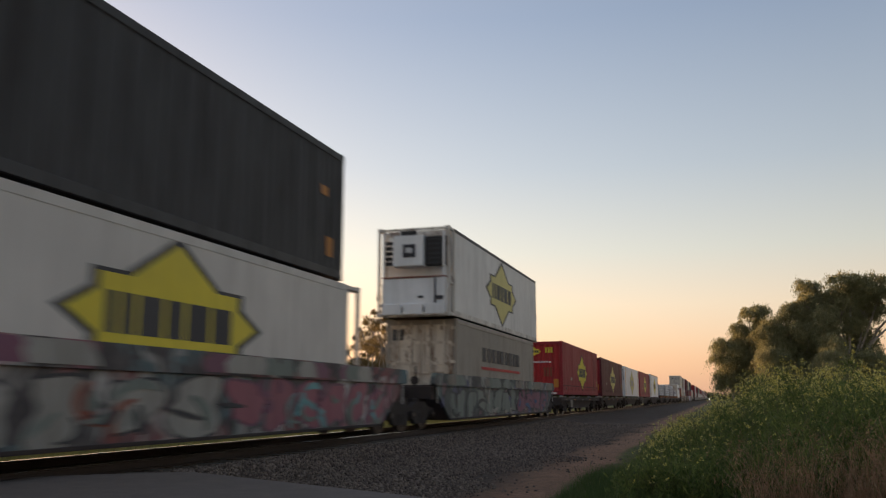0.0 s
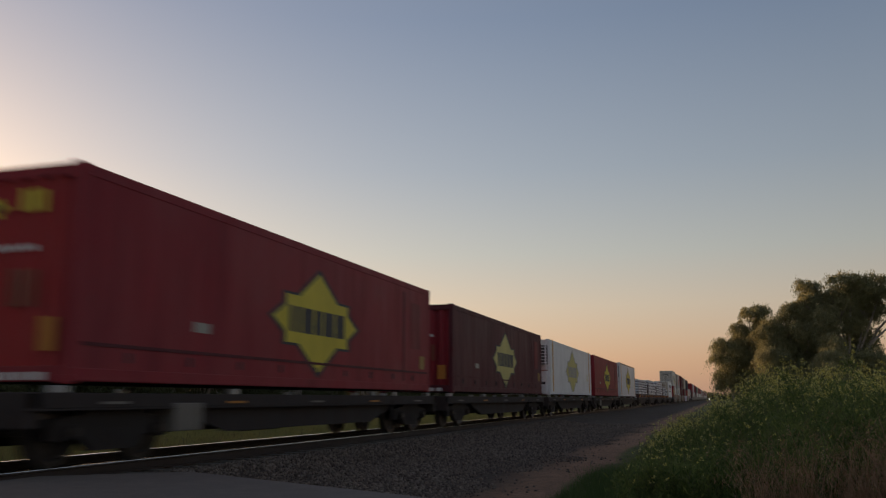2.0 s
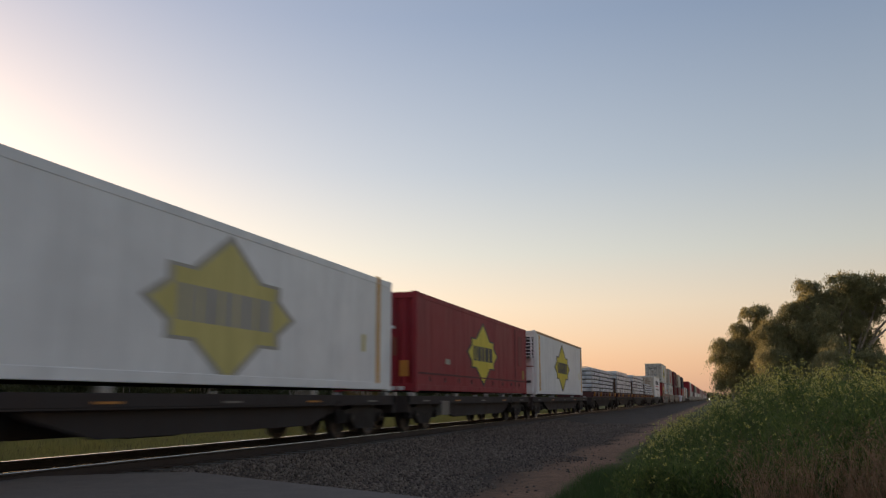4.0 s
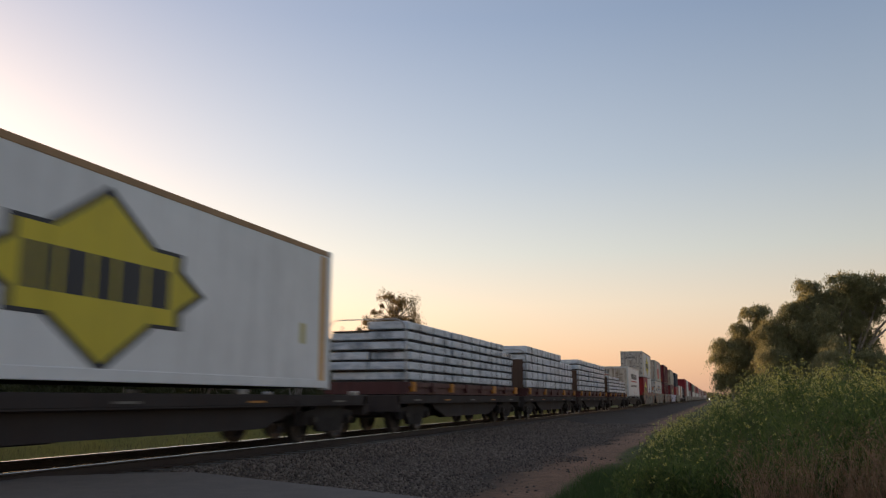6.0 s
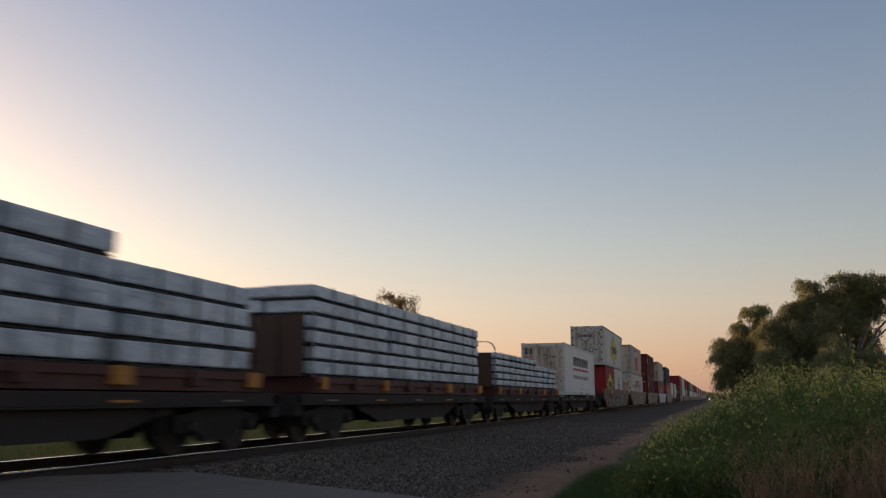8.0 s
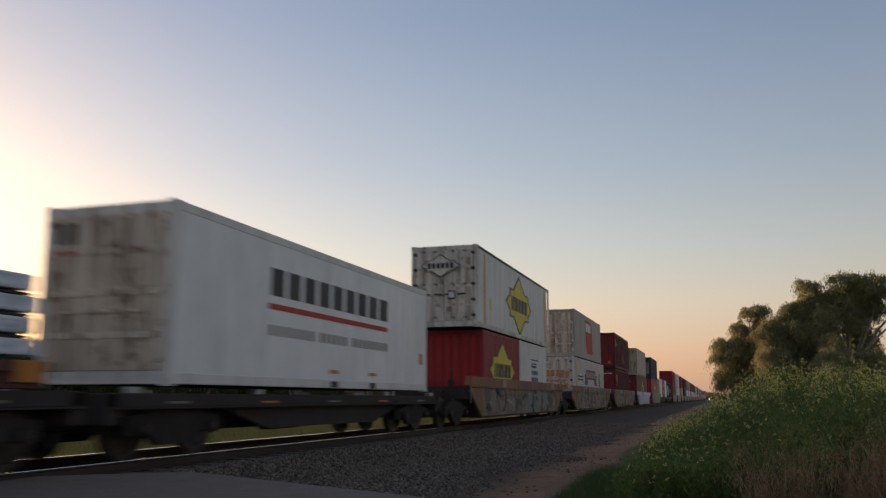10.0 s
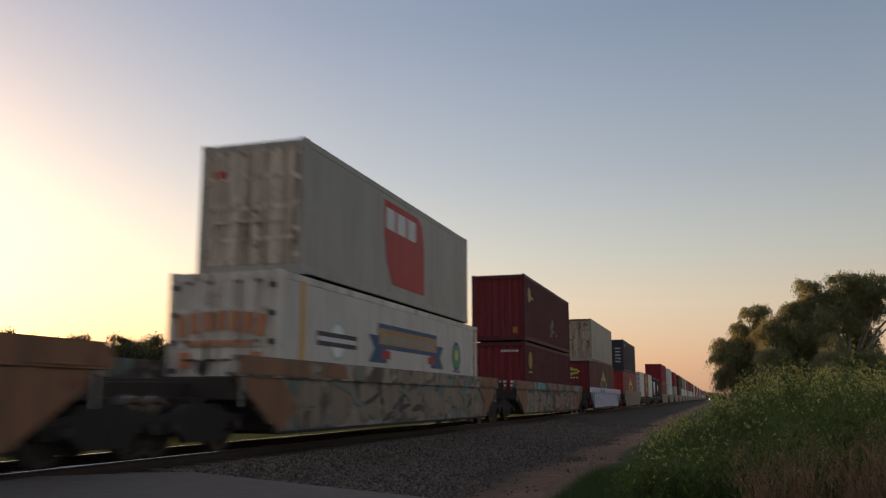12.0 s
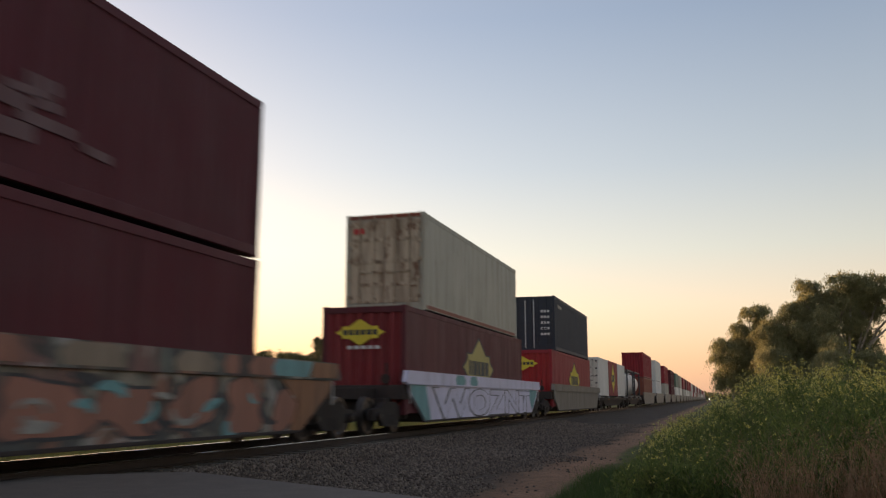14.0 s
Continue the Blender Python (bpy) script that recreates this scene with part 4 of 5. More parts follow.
def gum_tree(label, height, spread, clumps, leaves, leaf_size, seed, leaf_mat, low=0.35, flat=0.6, clump_r=1.3):
    """A eucalypt: forked trunk, limbs to every clump, clumps of small hanging leaves with gaps between."""
    rng = np.random.default_rng(seed)
    t = thing("gum_tree", label, "tree", "gum trees")
    segs, tips = [], []
    fork = np.array([0, 0, height * low * 0.6])
    segs.append(((0, 0, -0.3), fork, height * 0.026, height * 0.02))
    mains = []
    for i in range(5):
        a = i * 1.257 + rng.uniform(-0.4, 0.4)
        m = np.array([math.cos(a) * spread * 0.35, math.sin(a) * spread * 0.35, height * rng.uniform(0.5, 0.68)])
        segs.append((fork, m, height * 0.015, height * 0.009))
        mains.append(m)
    mains.append(np.array([0, 0, height * 0.75]))
    segs.append((fork, mains[-1], height * 0.015, height * 0.009))
    cs = []
    for i in range(clumps):
        a, f = rng.uniform(0, 6.2832), rng.random() ** 0.5
        zf = rng.uniform(low, 0.97)
        env = math.sin(math.pi * min(1, max(0, (zf - low * 0.6) / (1.08 - low * 0.6))) ** 0.8) ** 0.7
        c = np.array([math.cos(a) * f * spread * env, math.sin(a) * f * spread * env, zf * height])
        m = min(mains, key=lambda q: np.linalg.norm(q - c))
        segs.append((m, c, height * 0.006, height * 0.0025))
        cs.append(c)
    pts, dirs = [], []
    for c in cs:
        k = int(leaves / clumps * rng.uniform(0.5, 1.5))
        r = clump_r * rng.uniform(0.45, 1.3)
        lobes = unit(rng.normal(size=(7, 3))) * r * 0.62 * np.array([1, 1, flat])
        d = lobes[rng.integers(0, 7, k)] + rng.normal(size=(k, 3)) * r * np.array([0.27, 0.27, 0.22])
        pts.append(c + d)
        dirs.append(rng.normal(0, 0.7, (k, 3)) + np.array([0, 0, -0.8]))
    p, d = np.concatenate(pts), np.concatenate(dirs)
    trunk = new("trunk", limb_mesh("trunk", segs, BARK))
    crown = new("crown", leaf_mesh("crown", p, d, rng.uniform(0.7, 1.4, len(p)) * leaf_size, rng.uniform(0.22, 0.42, len(p)) * leaf_size, leaf_mat, rng))
    trunk.parent = crown.parent = t
    return t


def put(t, x, y, turn=0.0, z=-0.35):
    t.matrix_basis = pose(x, y, z, 0, 0, turn)


def spreading_gum(label, at, fork_z, lobes, leaf_size, seed, bole):
    """A eucalypt of several crown lobes (x, z, half width, half height), each a cloud of small drooping tufts on its own pale limb."""
    rng = np.random.default_rng(seed)
    t = thing("gum_tree", label, "tree", "gum trees")
    fork = np.array([rng.uniform(-0.2, 0.2), 0, fork_z])
    segs, pts, dirs = [((0, 0, -0.3), fork, bole, bole * 0.8)], [], []
    for lx, lz, rx, rz in lobes:
        c = np.array([lx, rng.uniform(-0.7, 0.7) * rx, lz])
        knee = fork + (c - fork) * 0.5 + np.array([rng.uniform(-0.3, 0.3), rng.uniform(-0.3, 0.3), 0.25])
        heart = c - np.array([0, 0, rz * 0.5])
        segs.append((fork, knee, bole * 0.5, bole * 0.36))
        segs.append((knee, heart, bole * 0.36, bole * 0.2))
        bunches = unit(rng.normal(size=(7, 3))) * rng.uniform(0.35, 1.0, (7, 1)) * np.array([rx, rx * 0.8, rz])
        for i in range(int(18 + 33 * rx * rz)):
            tuft = c + bunches[i % 7] + rng.normal(size=3) * np.array([0.28 * rx, 0.26 * rx, 0.20 * rz])
            if i % 3 == 0:
                segs.append((heart, tuft, bole * 0.14, bole * 0.05))
            k = int(rng.uniform(70, 200))
            r = rng.uniform(0.15, 0.38)
            q = rng.normal(size=(k, 3)) * np.array([r, r, r * 0.55])
            q[:, 2] -= 0.5 * (q[:, 0] ** 2 + q[:, 1] ** 2) / r
            pts.append(tuft + q)
            dirs.append(rng.normal(0, 0.55, (k, 3)) + np.array([0, 0, -0.9]))
    p, d = np.concatenate(pts), np.concatenate(dirs)
    trunk = new("trunk", limb_mesh("trunk", segs, BARK))
    crown = new("crown", leaf_mesh("crown", p, d, rng.uniform(0.7, 1.4, len(p)) * leaf_size, rng.uniform(0.24, 0.42, len(p)) * leaf_size, GUM_LEAF, rng))
    trunk.parent = crown.parent = t
    put(t, *at)
    return t


spreading_gum("large grey-green gum tree with pale limbs", (11.6, 86), 3.2, [
    (-1.7, 11.2, 1.9, 1.2), (0.7, 11.5, 1.9, 1.1), (3.2, 11.3, 2.0, 1.2), (5.6, 11.0, 1.9, 1.3), (-2.7, 9.4, 1.5, 1.3), (-0.4, 9.2, 2.1, 1.5),
    (2.0, 9.3, 1.9, 1.4), (4.9, 9.2, 1.7, 0.9), (-1.9, 7.0, 2.2, 1.5), (0.6, 6.8, 1.9, 1.5), (-1.0, 4.8, 2.3, 1.4), (1.2, 4.6, 1.6, 1.4)], 0.19, 21, 0.30)
mid_gum = spreading_gum("bushy gum tree with drooping olive leaves", (7.3, 85), 2.4, [
    (-0.5, 9.3, 1.0, 0.75), (0.9, 9.2, 0.9, 0.7), (-1.8, 7.0, 1.4, 1.1), (-2.3, 8.0, 0.9, 0.7), (-1.6, 5.6, 1.4, 1.2), (-0.8, 7.6, 1.4, 1.1), (1.1, 7.5, 1.7, 1.3), (-0.2, 5.6, 2.1, 1.4), (2.0, 5.2, 1.9, 1.5), (-0.6, 3.5, 2.2, 1.4), (1.7, 3.0, 2.2, 1.5)], 0.19, 23, 0.22)
spreading_gum("slender gum tree with a flat tuft at its top", (3.7, 88), 3.0, [
    (-0.1, 9.6, 1.3, 0.35), (0.9, 9.8, 0.7, 0.28), (-0.9, 8.0, 0.9, 0.7), (0.6, 8.4, 0.8, 0.6), (0.0, 7.3, 1.7, 1.1), (-0.3, 5.9, 1.6, 1.1), (0.9, 4.8, 1.6, 1.3), (-0.5, 3.6, 1.6, 1.3)], 0.18, 22, 0.16)
low_gum = spreading_gum("low drooping gum tree at the end of the group", (1.7, 88), 1.8, [
    (-0.6, 6.3, 1.1, 0.65), (0.5, 6.5, 0.9, 0.7), (-0.9, 5.1, 0.9, 0.6), (0.3, 4.8, 1.5, 1.0), (0.9, 5.9, 1.2, 0.9), (-0.7, 3.4, 1.2, 1.0), (0.5, 2.9, 1.4, 1.1)], 0.18, 24, 0.14)
copy_thing(mid_gum, pose(10.2, 82, -3.6, 0, 0, 80))
copy_thing(mid_gum, pose(13.4, 82, -5.2, 0, 0, 200))
copy_thing(low_gum, pose(5.2, 83, -1.6, 0, 0, 60))
feather = gum_tree("feathery gum tree against the sunset", 12.9, 3.9, 110, 24000, 0.20, 31, FAR_LEAF, 0.25, 0.75, 0.8)
put(feather, -33.0, 88.5)
copy_thing(feather, pose(-41.5, 101.5, -2.7, 0, 0, 140))
scrub = gum_tree("dark scrubby gum tree on the horizon", 11.6, 4.2, 60, 26000, 0.32, 41, HEDGE_LEAF, 0.05, 0.7, 1.5)
put(scrub, -81, 64)
low_scrub = gum_tree("low rounded scrub tree in the distance", 9.6, 5.0, 60, 30000, 0.38, 42, HEDGE_LEAF, 0.0, 0.7, 1.7)
put(low_scrub, -83, 56)
tall_scrub = gum_tree("tall dark gum tree rising over the scrub", 12.6, 4.2, 100, 42000, 0.26, 43, HEDGE_LEAF, 0.12, 0.8, 1.15)
put(tall_scrub, -70, 150)
TREE_RNG = random.Random(5)
for i in range(54):
    y = 40 + i * 5.6 + TREE_RNG.uniform(-2, 2)
    src = scrub if i % 5 == 2 else tall_scrub if i % 9 == 4 and y > 110 else low_scrub
    copy_thing(low_scrub, pose(-92 + 0.13 * (y - 55) + TREE_RNG.uniform(-2, 2), y + 2, -0.2, 0, 0, TREE_RNG.uniform(0, 360)))
    copy_thing(src, pose(-82 + 0.13 * (y - 55) + TREE_RNG.uniform(-5, 5), y, (-2.6 if src is scrub else -3.0 if src is tall_scrub else -0.4) - TREE_RNG.uniform(0, 1.0), 0, 0, TREE_RNG.uniform(0, 360)))


def build_far_woods():
    """The wooded horizon, far along the line and round about."""
    rng = np.random.default_rng(9)
    k = 26000
    a = rng.uniform(0, 6.2832, k)
    r = rng.uniform(900, 1100, k)
    h = np.array([7 + 5 * noise.noise(Vector((math.cos(q) * 40, math.sin(q) * 40, 0))) for q in a])
    c = np.stack([np.cos(a) * r, np.sin(a) * r, rng.random(k) * h - 1], 1)
    tagged(new("far_woods", leaf_mesh("far_woods", c, rng.normal(size=(k, 3)), rng.uniform(4, 8, k), rng.uniform(3, 6, k), HEDGE_LEAF, rng)), "distant dark woodland along the horizon", "woods", kind="stuff")


build_far_woods()


# ---- sprayed paint on the wagons ----
PLATE_X, BEAM_X = 1.331, 1.391


SPRAY_LAYER = [0]


def sprayed(owner, shapes, material, lift=0.003, base=PLATE_X, label=""):
    """Coats of sprayed paint: outlines in (y, z) on a wagon's near side, each a hair over the last."""
    for out in shapes:
        SPRAY_LAYER[0] = (SPRAY_LAYER[0] + 1) % 12
        bm = bmesh.new()
        add_prism(bm, out, "x", base, base + lift + 0.0004 * SPRAY_LAYER[0])
        bmesh.ops.recalc_face_normals(bm, faces=bm.faces)
        me = bpy.data.meshes.new("sprayed_paint")
        bm.to_mesh(me)
        bm.free()
        me.materials.append(None)
        part("sprayed_paint", me, material, owner, label=label)


def blob(rng, y, z, ry, rz, grow=0.0, rough=0.18, sides=22):
    """A rounded, uneven letter-like patch."""
    ph = [rng.uniform(0, 6.28) for _ in range(3)]
    out = []
    for i in range(sides):
        a = 6.2832 * i / sides
        k = 1 + rough * (math.sin(2 * a + ph[0]) + 0.7 * math.sin(3 * a + ph[1]) + 0.5 * math.sin(5 * a + ph[2]))
        c, d = math.cos(a), math.sin(a)
        m = max(abs(c), abs(d)) ** -0.6
        out.append((y + c * m * (ry * k + grow), min(1.245, max(0.285, z + d * m * (rz * k + grow)))))
    return out


def swoosh(rng, y, z, length, width, bend):
    """A curved stroke of the can, tapering at both ends."""
    a0, upper, lower = rng.uniform(0, 6.28), [], []
    px, pz = y, z
    for i in range(9):
        u = i / 8
        a = a0 + bend * (u - 0.5)
        px, pz = px + math.cos(a) * length / 8, pz + math.sin(a) * length / 14
        w = width * (0.35 + 0.65 * math.sin(math.pi * min(0.97, max(0.03, u))))
        nx, nz = -math.sin(a) * w * 0.9, math.cos(a) * w * 0.6
        upper.append((px + nx, min(1.246, max(0.284, pz + nz))))
        lower.append((px - nx, min(1.244, max(0.286, pz - nz))))
    return upper + lower[::-1]


def mural(owner, seed, y0, y1, letters, fill, edge, marks, strokes=14):
    """A row of fat sprayed letters: dark edges, coloured bodies, inner strokes."""
    rng = random.Random(seed)
    step = (y1 - y0) / letters
    spots = [(y0 + (k + 0.5) * step, rng.uniform(0.70, 0.84), step * rng.uniform(0.36, 0.5), rng.uniform(0.30, 0.42), rng.random()) for k in range(letters)]
    sprayed(owner, [blob(random.Random(r), y, z, a, b, 0.05) for y, z, a, b, r in spots], edge, 0.002)
    sprayed(owner, [blob(random.Random(r), y, z, a, b) for y, z, a, b, r in spots], fill, 0.008)
    for n, m in enumerate(marks):
        sprayed(owner, [swoosh(rng, rng.uniform(y0, y1), rng.uniform(0.45, 1.05), rng.uniform(0.4, 1.3), rng.uniform(0.05, 0.16), rng.uniform(-3, 3)) for _ in range(strokes)], m, 0.014 + 0.006 * n)


def beam_patches(owner, seed, length, mats, count=9):
    """Paint that runs up over the wagon's upper side beam."""
    rng = random.Random(seed)
    for m in mats:
        rows = []
        for k in range(count):
            y, w = rng.uniform(0.4, length - 1.6), rng.uniform(0.3, 1.5)
            rows.append([(y, 1.30), (y + w + rng.uniform(-0.1, 0.1), 1.30), (y + w, 1.45 + rng.uniform(-0.04, 0.04)), (y + w * rng.uniform(0.7, 0.95), 1.60), (y + rng.uniform(0.02, 0.2) * w, 1.60), (y - 0.08, 1.45)])
        sprayed(owner, rows, m, 0.002 + 0.006 * mats.index(m), BEAM_X)


def text_shape(words, wide, high, fat):
    """Built-in letters as a mesh in the y-z plane, stretched to a width and height."""
    cu = bpy.data.curves.new("letters", "FONT")
    cu.body, cu.offset, cu.resolution_u = words, fat, 3
    ob = bpy.data.objects.new("letters", cu)
    scene.collection.objects.link(ob)
    bpy.context.view_layer.update()
    me = bpy.data.meshes.new_from_object(ob.evaluated_get(bpy.context.evaluated_depsgraph_get()))
    bpy.data.objects.remove(ob)
    lo = [min(v.co[i] for v in me.vertices) for i in (0, 1)]
    hi = [max(v.co[i] for v in me.vertices) for i in (0, 1)]
    for v in me.vertices:
        v.co = Vector((0.0, (v.co.x - lo[0]) / (hi[0] - lo[0]) * wide, (v.co.y - lo[1]) / (hi[1] - lo[1]) * high))
    me.materials.clear()
    me.materials.append(None)
    return me


# ---- the train ----
TRACK_X, SPEED, SLOWING = -9.02, 18.973, 0.0865
TRAIN = []


def on_train(ob, s, z):
    """Put a thing s metres along the track at the start of the clip; it runs with the train."""
    ob.matrix_basis = pose(TRACK_X, s, z)
    TRAIN.append((ob, s, z))
    return ob


LOW, HIGH, DECK_Z = 0.46, 3.36, 1.07
H = 2.88
NEAR = 1.22
X = NEAR - 0.012




def rusty_ends(w, length):
    """Bare brown primer on the sloping ends of a wagon's side and the ends of its beam."""
    L = length
    sprayed(w, [[(0.52, 1.0), (0.40, 1.24), (1.9, 1.24), (2.5, 0.7), (1.85, 0.30), (1.78, 0.28)], [(L - 0.52, 1.0), (L - 1.78, 0.28), (L - 2.2, 0.30), (L - 1.9, 0.8), (L - 2.6, 1.24), (L - 0.40, 1.24)]], WELL_BROWN, 0.024)
    sprayed(w, [[(0.2, 1.30), (3.1, 1.30), (2.8, 1.45), (3.0, 1.60), (0.2, 1.60)], [(L - 1.6, 1.30), (L - 0.2, 1.30), (L - 0.2, 1.60), (L - 1.4, 1.60)]], WELL_BROWN, 0.020, BEAM_X)


# well wagon with charcoal over white
w = well_car("well wagon covered in pink, grey and teal graffiti", 18.5, [WELL_PAINTS[0]])
on_train(w, 2.95, 0)
mural(w, 1, 2.2, 9.6, 5, PALE_SPRAY, INK, [RUST_RED, INK, SLATE_SPRAY], 6)
mural(w, 2, 9.8, 17.0, 6, PINK_SPRAY, PLUM_SPRAY, [WELL_TEAL, PLUM_SPRAY, SLATE_SPRAY], 7)
beam_patches(w, 3, 18.5, [PLUM_SPRAY, SLATE_SPRAY, PALE_SPRAY], 6)
c = container("container", "white reefer container with yellow star emblem", 14.6, 2.9, DUSTY_WHITE, "reefer", "smooth", nose=0.01, tail=0.68, end_mat=OLD_WHITE)
emblem_side(c, NEAR - 0.012, 7.4, 1.52, 2.4, 1.16, YELLOW)
on_train(c, 3.95, LOW + 0.08)
c = container("container", "charcoal grey ribbed steel container with rusty patches", 12.19, H, CHARCOAL, "doors", "ribbed")
for yy, zz, hh in ((11.5, 0.45, 0.42), (11.2, 1.75, 0.2)):
    part("marker_plate", box(0.012, 0.3, hh), ORANGE, c, (NEAR - 0.01, yy, zz))
on_train(c, 5.31, HIGH + 0.1)

# well wagon with a reefer over a beige container
w = well_car("well wagon with faded green and blue graffiti", 19.4, [WELL_PAINTS[1]])
on_train(w, 23.7, 0)
mural(w, 4, 2.3, 11.0, 7, SLATE_SPRAY, INK, [PALE_SPRAY, INK], 7)
mural(w, 5, 11.2, 17.4, 4, PLUM_SPRAY, INK, [BLUE, INK], 5)
beam_patches(w, 6, 19.4, [SLATE_SPRAY, WELL_GREY], 7)
c = container("container", "beige steel container with black lettering and red stripe", 12.3, 2.88, BEIGE, "doors", "ribbed", end_mat=CREAM)
lettering(c, NEAR - 0.008, 3.1, 1.62, 6.2, 0.5, 9, INK)
part("stripe", box(0.014, 6.2, 0.10), STRIPE_RED, c, (NEAR - 0.006, 6.2, 1.34))
end_lettering(c, -1.0, 0, 2.2, 0.4, 0.36, 3, INK)
on_train(c, 26.6, LOW + 0.1)
c = container("container", "white refrigerated container with cooling machine and pale star", 14.0, H, WHITE, "reefer", "smooth", nose=0.55, trim=OLD_WHITE, top=INK, end_mat=CLEAN_WHITE)
emblem_side(c, NEAR - 0.012, 7.15, 1.46, 2.35, 1.16, FADED_YELLOW, CHARCOAL)
on_train(c, 25.76, HIGH + 0.1)

# five flat wagons with long containers
for mid, length in ((54.2, 15.9), (71.2, 15.9), (88.3, 15.9), (105.1, 15.9), (122.6, 17.6)):
    f = flat_car("black flat wagon under a single container", length, None, tools=mid in (54.2, 105.1))
    on_train(f, mid, 0)
BOX = [("red", 46.85), ("dark", 63.85), ("white", 80.6), ("red", 97.8), ("reefer", 114.5)]
for kind, s in BOX:
    if kind in ("red", "dark"):
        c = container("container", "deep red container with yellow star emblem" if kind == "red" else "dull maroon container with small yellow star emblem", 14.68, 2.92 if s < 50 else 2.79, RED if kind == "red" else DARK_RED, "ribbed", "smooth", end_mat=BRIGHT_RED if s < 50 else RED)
        emblem_side(c, NEAR - 0.012, 7.3, 1.36 if kind == "red" else 1.3, 1.97, 1.02, YELLOW if kind == "red" else FADED_YELLOW)
        if s < 50:
            emblem_end(c, -0.45, 0.02, 2.36, 0.52, 0.30, YELLOW)
            end_lettering(c, 0.25, 0.02, 2.28, 0.45, 0.3, 3, YELLOW)
        for xx in (-0.75, 0.85):
            part("marker_plate", box(0.26, 0.012, 0.44), ORANGE, c, (xx, 0.012, 0.42))
        end_lettering(c, -0.9, -0.002, 0.05, 1.8, 0.10, 7, MARK_WHITE)
        end_lettering(c, -0.6, 0.012, 1.75, 1.2, 0.08, 8, MARK_WHITE)
        end_lettering(c, 0.15, 0.012, 1.0, 0.5, 0.5, 3, RUST_RED)
        part("name_plate", box(0.012, 0.45, 0.16), GREY_TAN, c, (NEAR - 0.012, 3.0, 0.85))
        for k in range(9):
            part("curtain_buckle", box(0.02, 0.07, 0.14), INK, c, (NEAR - 0.005, 1.2 + k * 1.5, 0.30))
        part("door_post", box(0.014, 0.10, 2.35), DARK_RED, c, (NEAR - 0.008, 12.5, 0.28), "dark upright seam")
        part("worn_panel", box(0.008, 0.75, 1.25), MAROON, c, (NEAR - 0.010, 13.45, 1.15), "paler worn patch of paint")
        part("placard", box(0.012, 0.34, 0.36), OCHRE, c, (NEAR - 0.006, 14.0, 0.62), "dull ochre placard")
        part("curtain_hem", box(0.016, 14.2, 0.05), DARK_RED, c, (NEAR - 0.008, 7.34, 0.50))
    else:
        c = container("container", "white refrigerated container with yellow trim and star emblem", 14.7 if kind == "reefer" else 15.2, 2.94 if kind == "reefer" else 2.76, CLEAN_WHITE, "reefer", "smooth", w=2.46, nose=0.35, end_mat=CLEAN_WHITE, top=KRAFT if kind == "reefer" else None)
        emblem_side(c, NEAR - 0.002, 7.45, 1.42 if kind == "reefer" else 1.3, 2.2, 1.16, YELLOW if kind == "reefer" else FADED_YELLOW, INK if kind == "reefer" else GREY_TAN)
        for yy in (1.05, 14.3):
            part("yellow_post", box(0.05, 0.19, 2.6), AMBER, c, (NEAR - 0.012, yy, 0.18), "weathered orange upright strip")
        part("name_plate", box(0.012, 0.2, 0.4), FADED_YELLOW, c, (NEAR + 0.0, 13.4, 0.9))
    on_train(c, s, DECK_Z)


# four wagons of wrapped timber
def hoop(c, y, z, h):
    """A rounded tubular hoop at a wagon's end."""
    def make():
        bm = bmesh.new()
        path = [(-1.15, 0)] + [(-1.15 + 0.35 * (1 - math.cos(a)), h - 0.35 + 0.35 * math.sin(a)) for a in (i * math.pi / 12 for i in range(7))]
        path += [(-x, zz) for x, zz in reversed(path)]
        rings = []
        for x, zz in path:
            rings.append([bm.verts.new((x + 0.025 * math.cos(t), 0.025 * math.sin(t), zz + 0.025 * math.cos(t) * 0.6)) for t in (1.0472 * i for i in range(6))])
        for a, b in zip(rings, rings[1:]):
            for i in range(6):
                bm.faces.new((a[i], a[(i + 1) % 6], b[(i + 1) % 6], b[i]))
        return bm
    part("end_hoop", cached(("end_hoop", h), make), GALV, c, (0, y, z))


for i, mid in enumerate((140.8, 156.4, 171.9, 187.5)):
    f = flat_car("black flat wagon with a rusty red deck and orange stake pockets", 14.7, DECK, 1.0)
    hoop(f, -6.6, 1.0, 2.02)
    for k in range(4 if i else 0):
        part("bulkhead_board", box(0.52, 0.05, 1.25, 0.008), PLY, f, (-0.82 + 0.55 * k, -6.95, 1.33), "brown plywood end board")
    on_train(f, mid, 0)

LOADS = [
    (134.39, "six layers of silvery wrapped timber packs on a wagon", 0.273, (6, 6, 6, 5), ((0, 4.1), (4.25, 8.3), (8.4, 11.2), (11.22, 12.7)), 2),
    (149.9, "thick silvery wrapped timber packs with a stepped top", 0.372, (5, 5, 4), ((0, 4.6), (4.75, 9.1), (9.25, 12.8)), 4),
    (165.2, "strapped silvery timber packs in six layers", 0.318, (6, 6, 6), ((0, 4.4), (4.55, 8.9), (9.05, 13.3)), 3),
    (181.2, "five layers of silvery wrapped timber packs", 0.26, (5, 5, 4), ((0, 4.0), (4.15, 7.8), (7.95, 12.8)), 5),
]
for s, label, pitch, layers, rows, seed in LOADS:
    on_train(timber_stack(label, layers, rows, seed, pitch), s, 1.335)

